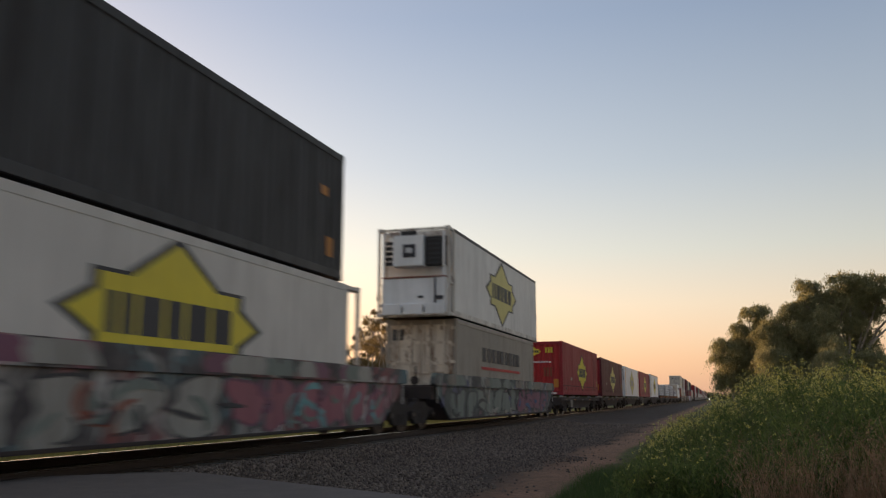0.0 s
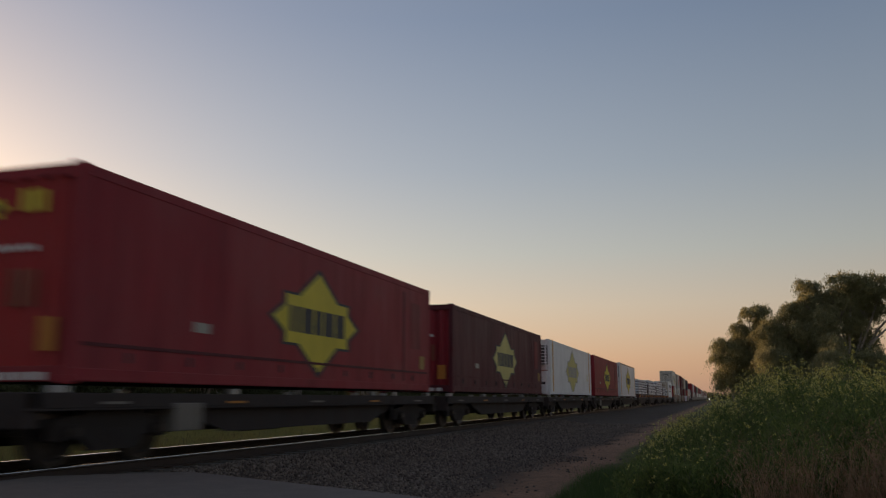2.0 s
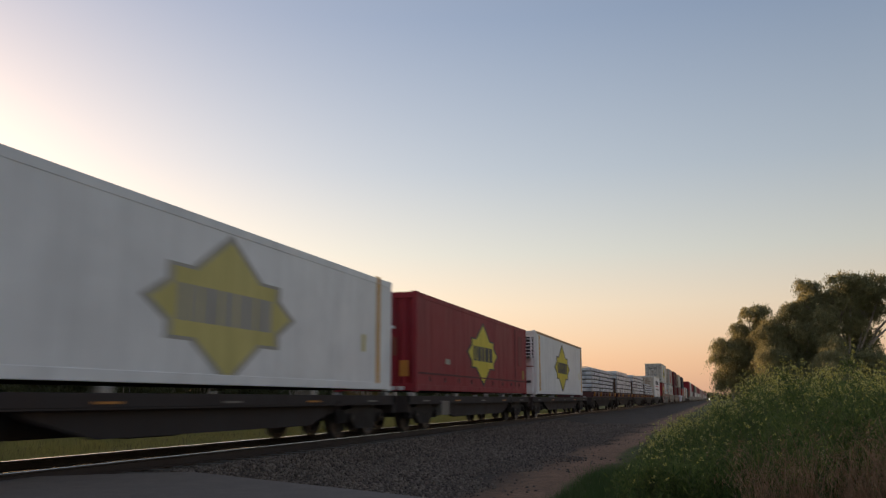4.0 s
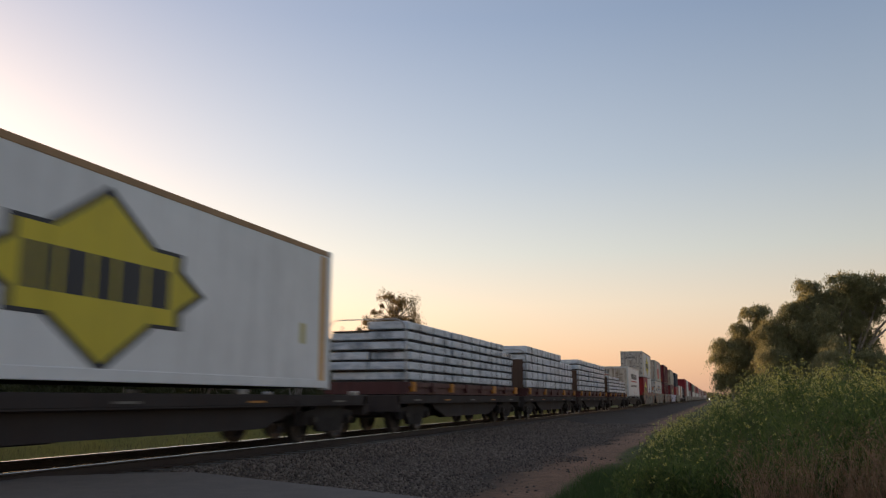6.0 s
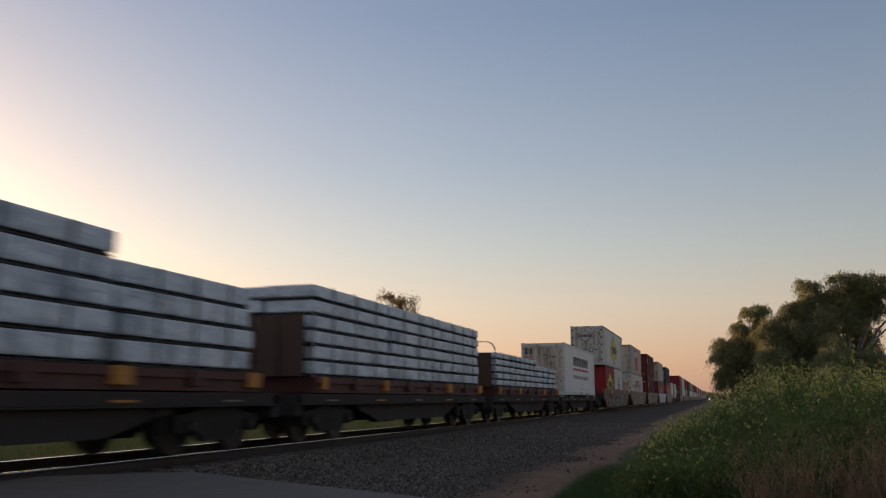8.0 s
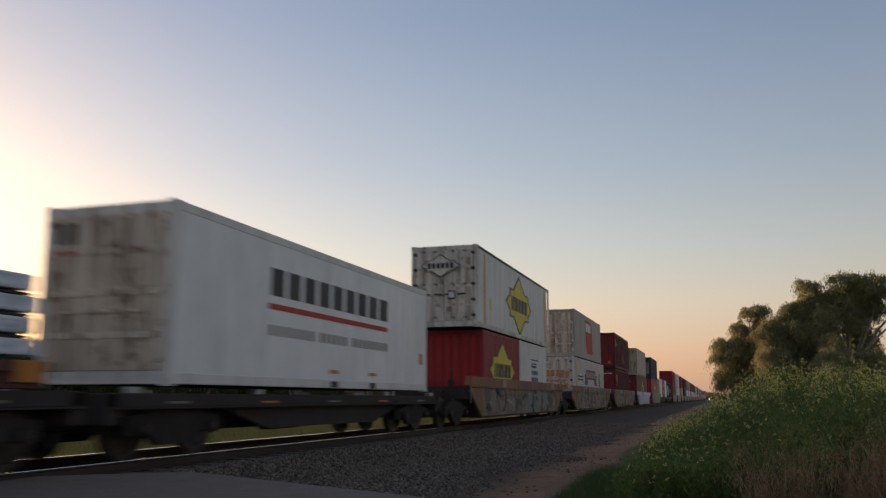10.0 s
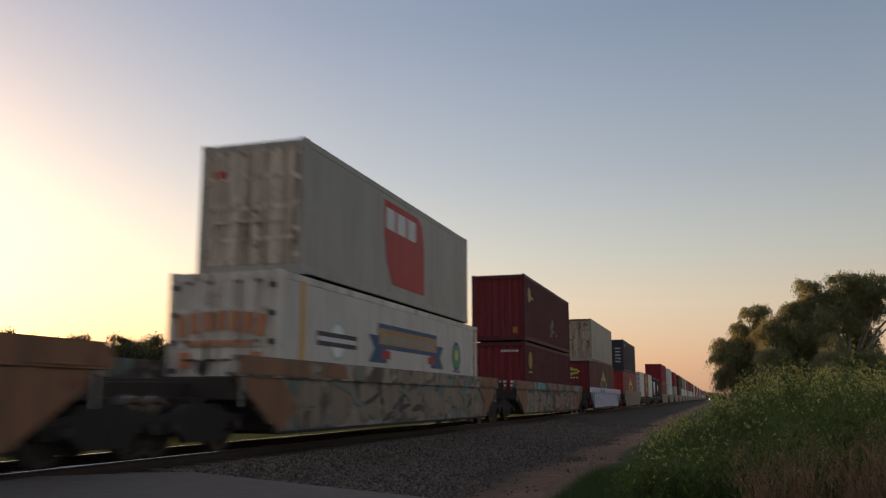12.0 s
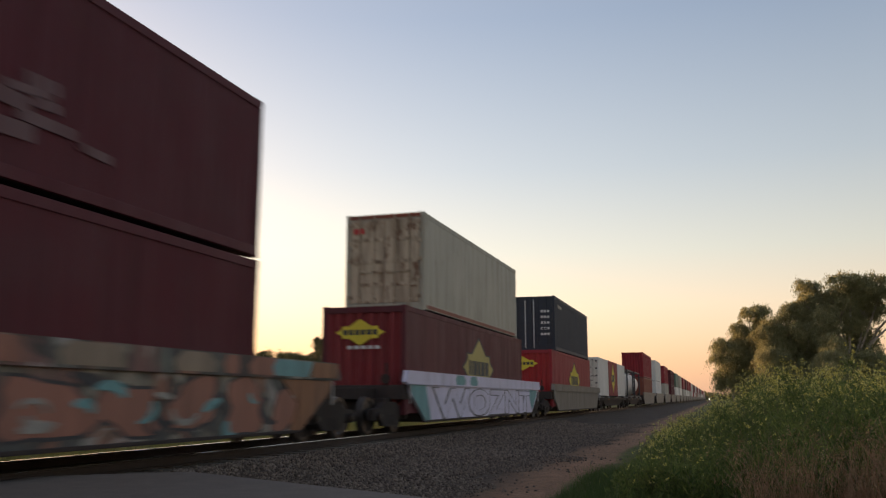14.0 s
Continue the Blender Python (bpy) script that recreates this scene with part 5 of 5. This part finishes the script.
# white lettered container on its flat wagon
f = flat_car("black flat wagon under a white container", 14.7, None)
on_train(f, 202.7, 0)
c = container("container", "white container with dark lettering and a red stripe", 12.3, H, CLEAN_WHITE, "doors", "smooth", trim=WHITE, end_mat=CREAM)
lettering(c, NEAR - 0.012, 3.03, 1.72, 6.2, 0.52, 9, INK)
part("stripe", box(0.014, 6.1, 0.11), STRIPE_RED, c, (NEAR - 0.01, 6.1, 1.46))
lettering(c, NEAR - 0.012, 3.03, 0.97, 2.0, 0.20, 7, WELL_GREY, 0.45)
lettering(c, NEAR - 0.012, 5.2, 0.97, 1.5, 0.20, 6, WELL_GREY, 0.45)
lettering(c, NEAR - 0.012, 6.9, 0.97, 2.3, 0.20, 9, WELL_GREY, 0.45)
end_lettering(c, -1.0, -0.002, 2.25, 0.42, 0.34, 3, INK)
part("stripe", box(0.42, 0.014, 0.05), STRIPE_RED, c, (-0.79, -0.005, 2.08))
part("marker_plate", box(0.012, 0.26, 0.30), ORANGE, c, (NEAR - 0.012, 11.8, 0.75))
for yy in (6.0, 8.2):
    part("marker_plate", box(0.012, 0.42, 0.08), ORANGE, c, (NEAR - 0.01, yy, 0.34))
    part("fork_pocket", box(0.03, 0.36, 0.13), RUBBER, c, (NEAR - 0.012, yy, 0.05))
on_train(c, 196.6, DECK_Z)

# five double-stacked well wagons
w = well_car("brown-orange well wagon with dull graffiti", 18.5, [WELL_PAINTS[2], WELL_BROWN])
on_train(w, 212.75, 0)
rusty_ends(w, 18.5)
mural(w, 7, 2.6, 7.2, 3, WELL_GREY, PLUM_SPRAY, [PLUM_SPRAY, PALE_SPRAY, INK], 5)
mural(w, 8, 9.0, 14.5, 3, SLATE_SPRAY, WELL_GREY, [PALE_SPRAY, INK], 5)
beam_patches(w, 9, 18.5, [PLUM_SPRAY, PALE_SPRAY], 4)
c = container("container", "short red ribbed container with yellow star emblem", 5.98, H, RED, "ribbed", "smooth", end_mat=BRIGHT_RED)
emblem_side(c, NEAR - 0.012, 3.03, 1.48, 2.0, 1.04, YELLOW)
on_train(c, 215.27, LOW)
c = container("container", "short plain white container with dark lettering", 6.06, H, WHITE, "doors", "smooth")
part("notice", box(0.010, 1.9, 1.0), MARK_WHITE, c, (NEAR - 0.010, 3.15, 1.12), "pale lilac-white notice panel")
lettering(c, NEAR - 0.008, 2.2, 2.12, 1.9, 0.05, 2, INK, 0.06)
for z, tall, count in ((1.18, 0.19, 4), (1.48, 0.19, 5), (1.80, 0.09, 7), (1.93, 0.07, 3)):
    lettering(c, NEAR - 0.006, 2.4, z, 1.5 if tall > 0.1 else 1.1, tall, count, BLUE if tall > 0.1 else INK, 0.22)
on_train(c, 221.42, LOW)
c = container("container", "weathered white refrigerated container with star emblem and orange strips", 13.95, 2.95, WHITE, "doors", "smooth", w=2.46, trim=OLD_WHITE, top=INK, end_mat=OLD_WHITE, tail=0.7)
emblem_side(c, NEAR - 0.002, 6.95, 1.42, 2.3, 1.16, YELLOW)
for yy in (1.05, 12.7):
    part("yellow_post", box(0.05, 0.16, 2.6), AMBER, c, (NEAR - 0.012, yy, 0.16), "weathered orange upright strip")
part("name_plate", box(0.012, 0.22, 0.45), FADED_YELLOW, c, (NEAR, 1.9, 0.75))
part("emblem_edge", star(0.75, 0.42, 0.006), INK, c, (-0.1, -0.09, 2.2), turn=(0, 0, -90))
part("emblem", star(0.69, 0.38, 0.010), OLD_WHITE, c, (-0.1, -0.09, 2.2), turn=(0, 0, -90))
end_lettering(c, -0.6, -0.10, 2.1, 1.0, 0.2, 6, INK)
part("notice_frame", box(0.26, 0.02, 0.30), INK, c, (0.3, -0.06, 1.0))
part("notice", box(0.20, 0.03, 0.22), MARK_WHITE, c, (0.3, -0.062, 1.04))
on_train(c, 214.5, HIGH)

w = well_car("dusty tan well wagon with worn graffiti", 18.6, [WELL_PAINTS[3]])
on_train(w, 234.2, 0)
rusty_ends(w, 18.6)
mural(w, 10, 2.2, 16.4, 9, TAN_SPRAY, WELL_GREY, [INK, WELL_GREY, SLATE_SPRAY], 11)
beam_patches(w, 11, 18.6, [TAN_SPRAY, SLATE_SPRAY, WELL_BROWN], 6)
c = container("container", "white insulated container with blue ribbons and green emblems", 14.42, H, DUSTY_WHITE, "doors", "smooth", trim=OLD_WHITE, end_mat=OLD_WHITE, tail=0.5)
for k in range(7):
    rise = 0.13 * (1 - ((k - 3) / 3) ** 2)
    part("lettering_bar", box(0.17, 0.012, 0.42 - 0.4 * rise), RED_ORANGE, c, (-0.84 + 0.28 * k, -0.055, 1.60 + rise), turn=(0, 2.5 * (k - 3), 0))
end_lettering(c, -0.7, -0.05, 1.42, 1.4, 0.11, 9, RED_ORANGE)
end_lettering(c, -0.95, -0.05, 1.0, 0.35, 0.3, 1, RED_ORANGE)
end_lettering(c, 0.6, -0.05, 1.0, 0.35, 0.3, 1, RED_ORANGE)
part("orange_strip", box(0.05, 0.18, 2.6), AMBER, c, (NEAR - 0.02, 1.0, 0.16), "weathered orange upright strip")
ZL = -LOW
part("emblem", tube("disc", 0.44, 0.012, "x", 24), PALE_GREEN, c, (X, 2.73, 2.12 + ZL))
part("emblem", tube("disc", 0.36, 0.016, "x", 24), CLEAN_WHITE, c, (X, 2.73, 2.12 + ZL))
part("ribbon", box(0.018, 2.1, 0.30), INK, c, (X, 2.73, 1.98 + ZL))
part("ribbon", box(0.022, 2.0, 0.10), MARK_WHITE, c, (X, 2.73, 2.08 + ZL))
part("ribbon", box(0.014, 4.7, 0.62), BLUE, c, (X, 7.48, 2.10 + ZL))
part("ribbon_panel", box(0.020, 4.6, 0.40), KRAFT, c, (X, 7.48, 2.21 + ZL))
for yy, k in ((5.13, 1), (9.88, -1)):
    part("ribbon_tail", prism(("ribbon_tail", k), [(-0.6 * k, 0), (0.6 * k, 0), (0.6 * k, 0.66), (-0.6 * k, 0.66), (-0.25 * k, 0.33)], "x", 0, 0.008), BLUE, c, (X, yy, 1.75 + ZL))
    part("ribbon_fold", box(0.018, 0.6, 0.2), STRIPE_RED, c, (X, yy + 0.55 * k, 1.86 + ZL))
lettering(c, X + 0.008, 5.43, 2.27 + ZL, 4.1, 0.2, 12, BEIGE)
part("emblem", tube("disc", 0.46, 0.012, "x", 24), BLUE, c, (X, 11.88, 2.2 + ZL))
part("emblem", tube("disc", 0.37, 0.02, "x", 24), GREEN_SIGN, c, (X, 11.88, 2.2 + ZL))
part("emblem", tube("disc", 0.17, 0.028, "x", 24), FADED_YELLOW, c, (X, 11.88, 2.24 + ZL))
lettering(c, X, 11.43, 1.7 + ZL, 0.9, 0.06, 5, BLUE)
on_train(c, 236.07, LOW)
c = container("container", "grey-beige container with red panel and white blocks", 12.3, 2.86, GREY_TAN, "doors", "smooth", end_mat=CREAM, trim=GREY_TAN)
part("red_panel", prism("red_panel", [(-1.55, 1.16), (1.07, 1.16), (1.42, 0.95), (1.62, 0.3), (1.62, -0.98), (-0.9, -0.98), (-1.35, -0.4), (-1.55, 0.3)], "x", 0, 0.012), STRIPE_RED, c, (X, 6.1, 1.4))
for k in range(3):
    part("white_block", box(0.030, 0.66, 0.56), MARK_WHITE, c, (X, 4.98 + 0.82 * k, 1.82))
part("marker_plate", box(0.3, 0.014, 0.16), STRIPE_RED, c, (-0.75, -0.03, 2.1))
on_train(c, 236.98, HIGH)

w = well_car("well wagon with peach, grey and teal graffiti letters", 18.5, [WELL_PAINTS[4]])
on_train(w, 255.8, 0)
rusty_ends(w, 18.5)
mural(w, 12, 2.0, 8.4, 4, TAN_SPRAY, WELL_GREY, [INK, SLATE_SPRAY], 6)
mural(w, 13, 9.2, 17.0, 5, PEACH_SPRAY, INK, [INK, WELL_TEAL, PALE_SPRAY], 6)
beam_patches(w, 14, 18.5, [TAN_SPRAY, PEACH_SPRAY, WELL_TEAL], 7)
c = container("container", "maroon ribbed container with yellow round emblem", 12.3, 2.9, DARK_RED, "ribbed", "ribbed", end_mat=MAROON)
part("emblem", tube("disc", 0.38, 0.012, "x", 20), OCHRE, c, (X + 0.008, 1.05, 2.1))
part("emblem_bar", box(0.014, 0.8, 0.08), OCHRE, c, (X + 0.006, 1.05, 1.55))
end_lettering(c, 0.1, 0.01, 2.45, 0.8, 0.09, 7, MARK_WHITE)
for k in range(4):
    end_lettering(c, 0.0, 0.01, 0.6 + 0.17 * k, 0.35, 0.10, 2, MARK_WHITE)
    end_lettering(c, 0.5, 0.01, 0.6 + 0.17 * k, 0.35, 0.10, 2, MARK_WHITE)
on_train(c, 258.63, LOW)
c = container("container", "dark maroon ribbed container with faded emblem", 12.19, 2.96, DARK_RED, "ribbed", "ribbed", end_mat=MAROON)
part("emblem", tube("disc", 0.34, 0.012, "x", 20), OCHRE, c, (X + 0.008, 0.95, 2.1))
part("emblem_bar", box(0.014, 0.9, 0.12), OCHRE, c, (X + 0.006, 1.4, 1.95))
part("marker_plate", box(0.2, 0.014, 0.26), ORANGE, c, (0.75, 0.01, 0.35))
smear = random.Random(8)
for k in range(7):
    part("chalk_mark", box(0.005 + 0.001 * k, smear.uniform(0.5, 1.3), smear.uniform(0.10, 0.22)), SMUDGE, c, (X + 0.012, 6.9 + smear.uniform(-0.8, 0.9), 0.55 + 0.12 * k), "pale worn chalk scrawl", turn=(smear.uniform(-6, 6), 0, 0))
on_train(c, 258.7, HIGH + 0.04)

w = well_car("well wagon with pale lilac spray-painted letters", 18.1, [WELL_WHITE])
part("teal_patch", prism("teal_patch", [(1.7, 1.25), (0.45, 1.25), (0.55, 1.0), (1.75, 0.24), (2.2, 0.24)], "x", 1.332, 1.342), WELL_TEAL, w, label="teal sprayed end")
part("sprayed_outline", text_shape("WOZNT", 13.9, 0.95, 0.05), INK, w, (1.334, 2.25, 0.275), "dark edges of sprayed letters")
part("sprayed_letters", text_shape("WOZNT", 13.6, 0.88, 0.03), WELL_WHITE, w, (1.338, 2.42, 0.32), "pale lilac sprayed letters")
sprayed(w, [[(15.9, 1.24), (17.5, 1.24), (17.4, 1.0), (16.4, 0.40), (16.1, 0.7)]], WELL_TEAL, 0.004)
beam_patches(w, 16, 18.1, [WELL_TEAL], 2)
on_train(w, 278.5, 0)
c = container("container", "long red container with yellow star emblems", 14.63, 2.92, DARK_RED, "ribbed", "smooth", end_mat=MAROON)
emblem_side(c, NEAR - 0.012, 7.6, 1.45, 1.95, 0.98, DULL_YELLOW)
emblem_end(c, -0.1, 0.01, 2.2, 0.72, 0.36, YELLOW)
end_lettering(c, -0.5, 0.012, 1.75, 1.0, 0.09, 5, MARK_WHITE)
on_train(c, 278.86, LOW)
c = container("container", "dirty tan container with rust-stained doors", 12.19, H, TAN, "doors", "smooth", trim=TAN, end_mat=RUSTY_TAN)
part("lower_stripe", box(0.012, 11.6, 0.11), RUST_RED, c, (NEAR - 0.002, 6.1, 0.06), "rusty red lower rail")
part("header_stripe", box(2.2, 0.02, 0.12), RUST_RED, c, (0, -0.005, 2.74))
part("marker_plate", box(0.34, 0.014, 0.16), STRIPE_RED, c, (-0.8, -0.03, 2.3))
on_train(c, 280.37, HIGH + 0.02)

w = well_car("dusty grey well wagon", 18.3, [WELL_GREY])
on_train(w, 300.2, 0)
c = container("container", "bright red container with yellow star emblem", 14.0, 2.9, RED, "ribbed", "smooth", end_mat=BRIGHT_RED)
emblem_side(c, NEAR - 0.012, 7.4, 1.45, 1.95, 0.98, YELLOW)
emblem_end(c, -0.3, 0.01, 2.2, 0.8, 0.36, YELLOW)
on_train(c, 300.75, LOW)
c = container("container", "navy blue ribbed container with white lettering", 12.19, H, NAVY, "doors", "ribbed", end_mat=NAVY)
for xx in (-0.85, -0.35, 0.1):
    part("white_rod", tube("lock_rod", 0.025, 2.5, "z", 8), MARK_WHITE, c, (xx, -0.06, 1.4))
for k in range(5):
    end_lettering(c, 0.45, -0.05, 0.8 + 0.3 * k, 0.5, 0.12, 3, MARK_WHITE)
lettering(c, X + 0.01, 0.9, 2.3, 1.2, 0.16, 5, GREY_TAN)
on_train(c, 301.95, HIGH)

# mixed short containers and tanks
f = flat_car("black flat wagon under short containers", 19.6, None)
on_train(f, 329.35, 0)
for s, m, lab in ((319.2, WHITE, "short plain white container on a flat wagon"), (325.6, RED, "short red container with yellow star"), (332.0, WHITE, "short plain white container on a flat wagon")):
    c = container("container", lab, 6.06, 2.75, m, "doors", "smooth", end_mat=OLD_WHITE if m is WHITE else RED)
    if m is RED:
        emblem_side(c, NEAR - 0.012, 3.0, 1.4, 1.2, 1.15, YELLOW)
    on_train(c, s, DECK_Z)
f = flat_car("black flat wagon under tank containers", 16.4, None)
on_train(f, 348.55, 0)


def tank_container(s):
    t = thing("tank_container", "white cylindrical tank in a dark steel frame", "tank", "tank containers")
    def make():
        bm = bmesh.new()
        bmesh.ops.create_uvsphere(bm, u_segments=24, v_segments=16, radius=1.0)
        for v in bm.verts:
            k = 2.0 if abs(v.co.z) > 0.02 else 1.0
            v.co = Vector((v.co.x * 1.1, (1.9 if v.co.z > 0.02 else -1.9 if v.co.z < -0.02 else 0) + v.co.z * 0.75, v.co.y * 1.1))
        for f2 in bm.faces:
            f2.smooth = True
        return bm
    part("tank", cached("tank_shell", make), WHITE, t, (0, 3.03, 1.3), "white rounded tank shell")
    for sx in (-1, 1):
        for yy in (0.07, 5.99):
            part("frame_post", box(0.13, 0.13, 2.55), INK, t, (sx * 1.15, yy, 0))
        for zz in (0, 2.43):
            part("frame_rail", box(0.1, 6.06, 0.12), INK, t, (sx * 1.15, 3.03, zz))
    for yy in (0.07, 5.99):
        for zz in (0, 2.43):
            part("frame_header", box(2.3, 0.1, 0.12), INK, t, (0, yy, zz))
    part("walkway", box(0.6, 4.5, 0.04), GALV, t, (0, 3.03, 2.46))
    part("manhole", tube("manhole", 0.3, 0.12, "z", 14), GALV, t, (0, 3.03, 2.42))
    on_train(t, s, DECK_Z)


tank_container(340.9)
tank_container(348.6)

# the rest of the train: double-stacked well wagons into the distance
PAIRS = [(RED, RUST_RED), (WHITE, WHITE), (RED, GREY_TAN), (DARK_RED, DARK_RED), (GREEN, WHITE), (TAN, WHITE), (RED, GREY_TAN), (DARK_RED, WHITE), (RED, WHITE), (RED, TAN), (WHITE, WHITE), (DARK_RED, RED), (RUST_RED, WHITE), (WHITE, RED), (DARK_RED, TAN)]
TAG = {RED: "red", RUST_RED: "rust-red", WHITE: "white", GREY_TAN: "grey-beige", DARK_RED: "maroon", GREEN: "grey-green", TAN: "tan"}
far_well = None
for i in range(30):
    up, down = PAIRS[i % len(PAIRS)]
    s = 358.0 + 22.0 * i
    if far_well is None:
        far_well = well_car("grey double-stack well wagon far along the train", 18.4, [WELL_GREY])
        w = far_well
    else:
        w = copy_thing(far_well, pose(0, 0, 0))
    on_train(w, s, 0)
    for m, z in ((down, LOW), (up, HIGH)):
        c = container("container", TAG[m] + " steel container stacked on a well wagon", 12.19 if i % 3 else 13.7, 2.88, m, "ribbed" if m in (RED, DARK_RED) or i > 6 else "doors", "smooth" if i > 3 else "ribbed", far=i > 6)
        on_train(c, s + 2.6, z)


# a far headlight beside the line
HEADLIGHT, hn, hl, hb = nodes_of("distant_headlight")
hb.inputs["Emission Color"].default_value, hb.inputs["Emission Strength"].default_value = (1.0, 0.9, 0.75, 1), 2.0
far_lamp = part("signal_light", tube("lamp_disc", 0.3, 0.3, "y", 16), HEADLIGHT, None, (-3.2, 520, 0.55))
tagged(far_lamp, "small bright light far along the line", "lamp")
part("lamp_post", box(0.12, 0.12, 1.0), STEEL, far_lamp, (0, 0.3, -1.1))


# ---- what moves ----
def travelled(t):
    """Metres that the train has run after t seconds; it slows a little."""
    return SPEED * t - SLOWING * t * t / 2


def motions():
    """The train passes, slowing a little, its wheels rolling."""
    for ob, s, z in TRAIN:
        walk(ob, [(t, pose(TRACK_X, s - travelled(t), z)) for t in range(15)])
    for ob in list(scene.objects):
        if ob.name.startswith("wheelset") and ob not in WHEELS["front"] + WHEELS["rear"]:
            WHEELS["front" if ob.location.y < 0 else "rear"].append(ob)
    for k, e in (("front", -AXLE), ("rear", AXLE)):
        first = WHEELS[k][0]
        walk(first, [(i / FPS, pose(0, e, 0, math.degrees(travelled(i / FPS) / WHEEL_R), 0, 0)) for i in range(14 * FPS + 1)])
        for ob in WHEELS[k][1:]:
            ob.rotation_mode = "QUATERNION"
            keys = ob.animation_data_create()
            keys.action = first.animation_data.action
            keys.action_slot = first.animation_data.action_slot


motions()
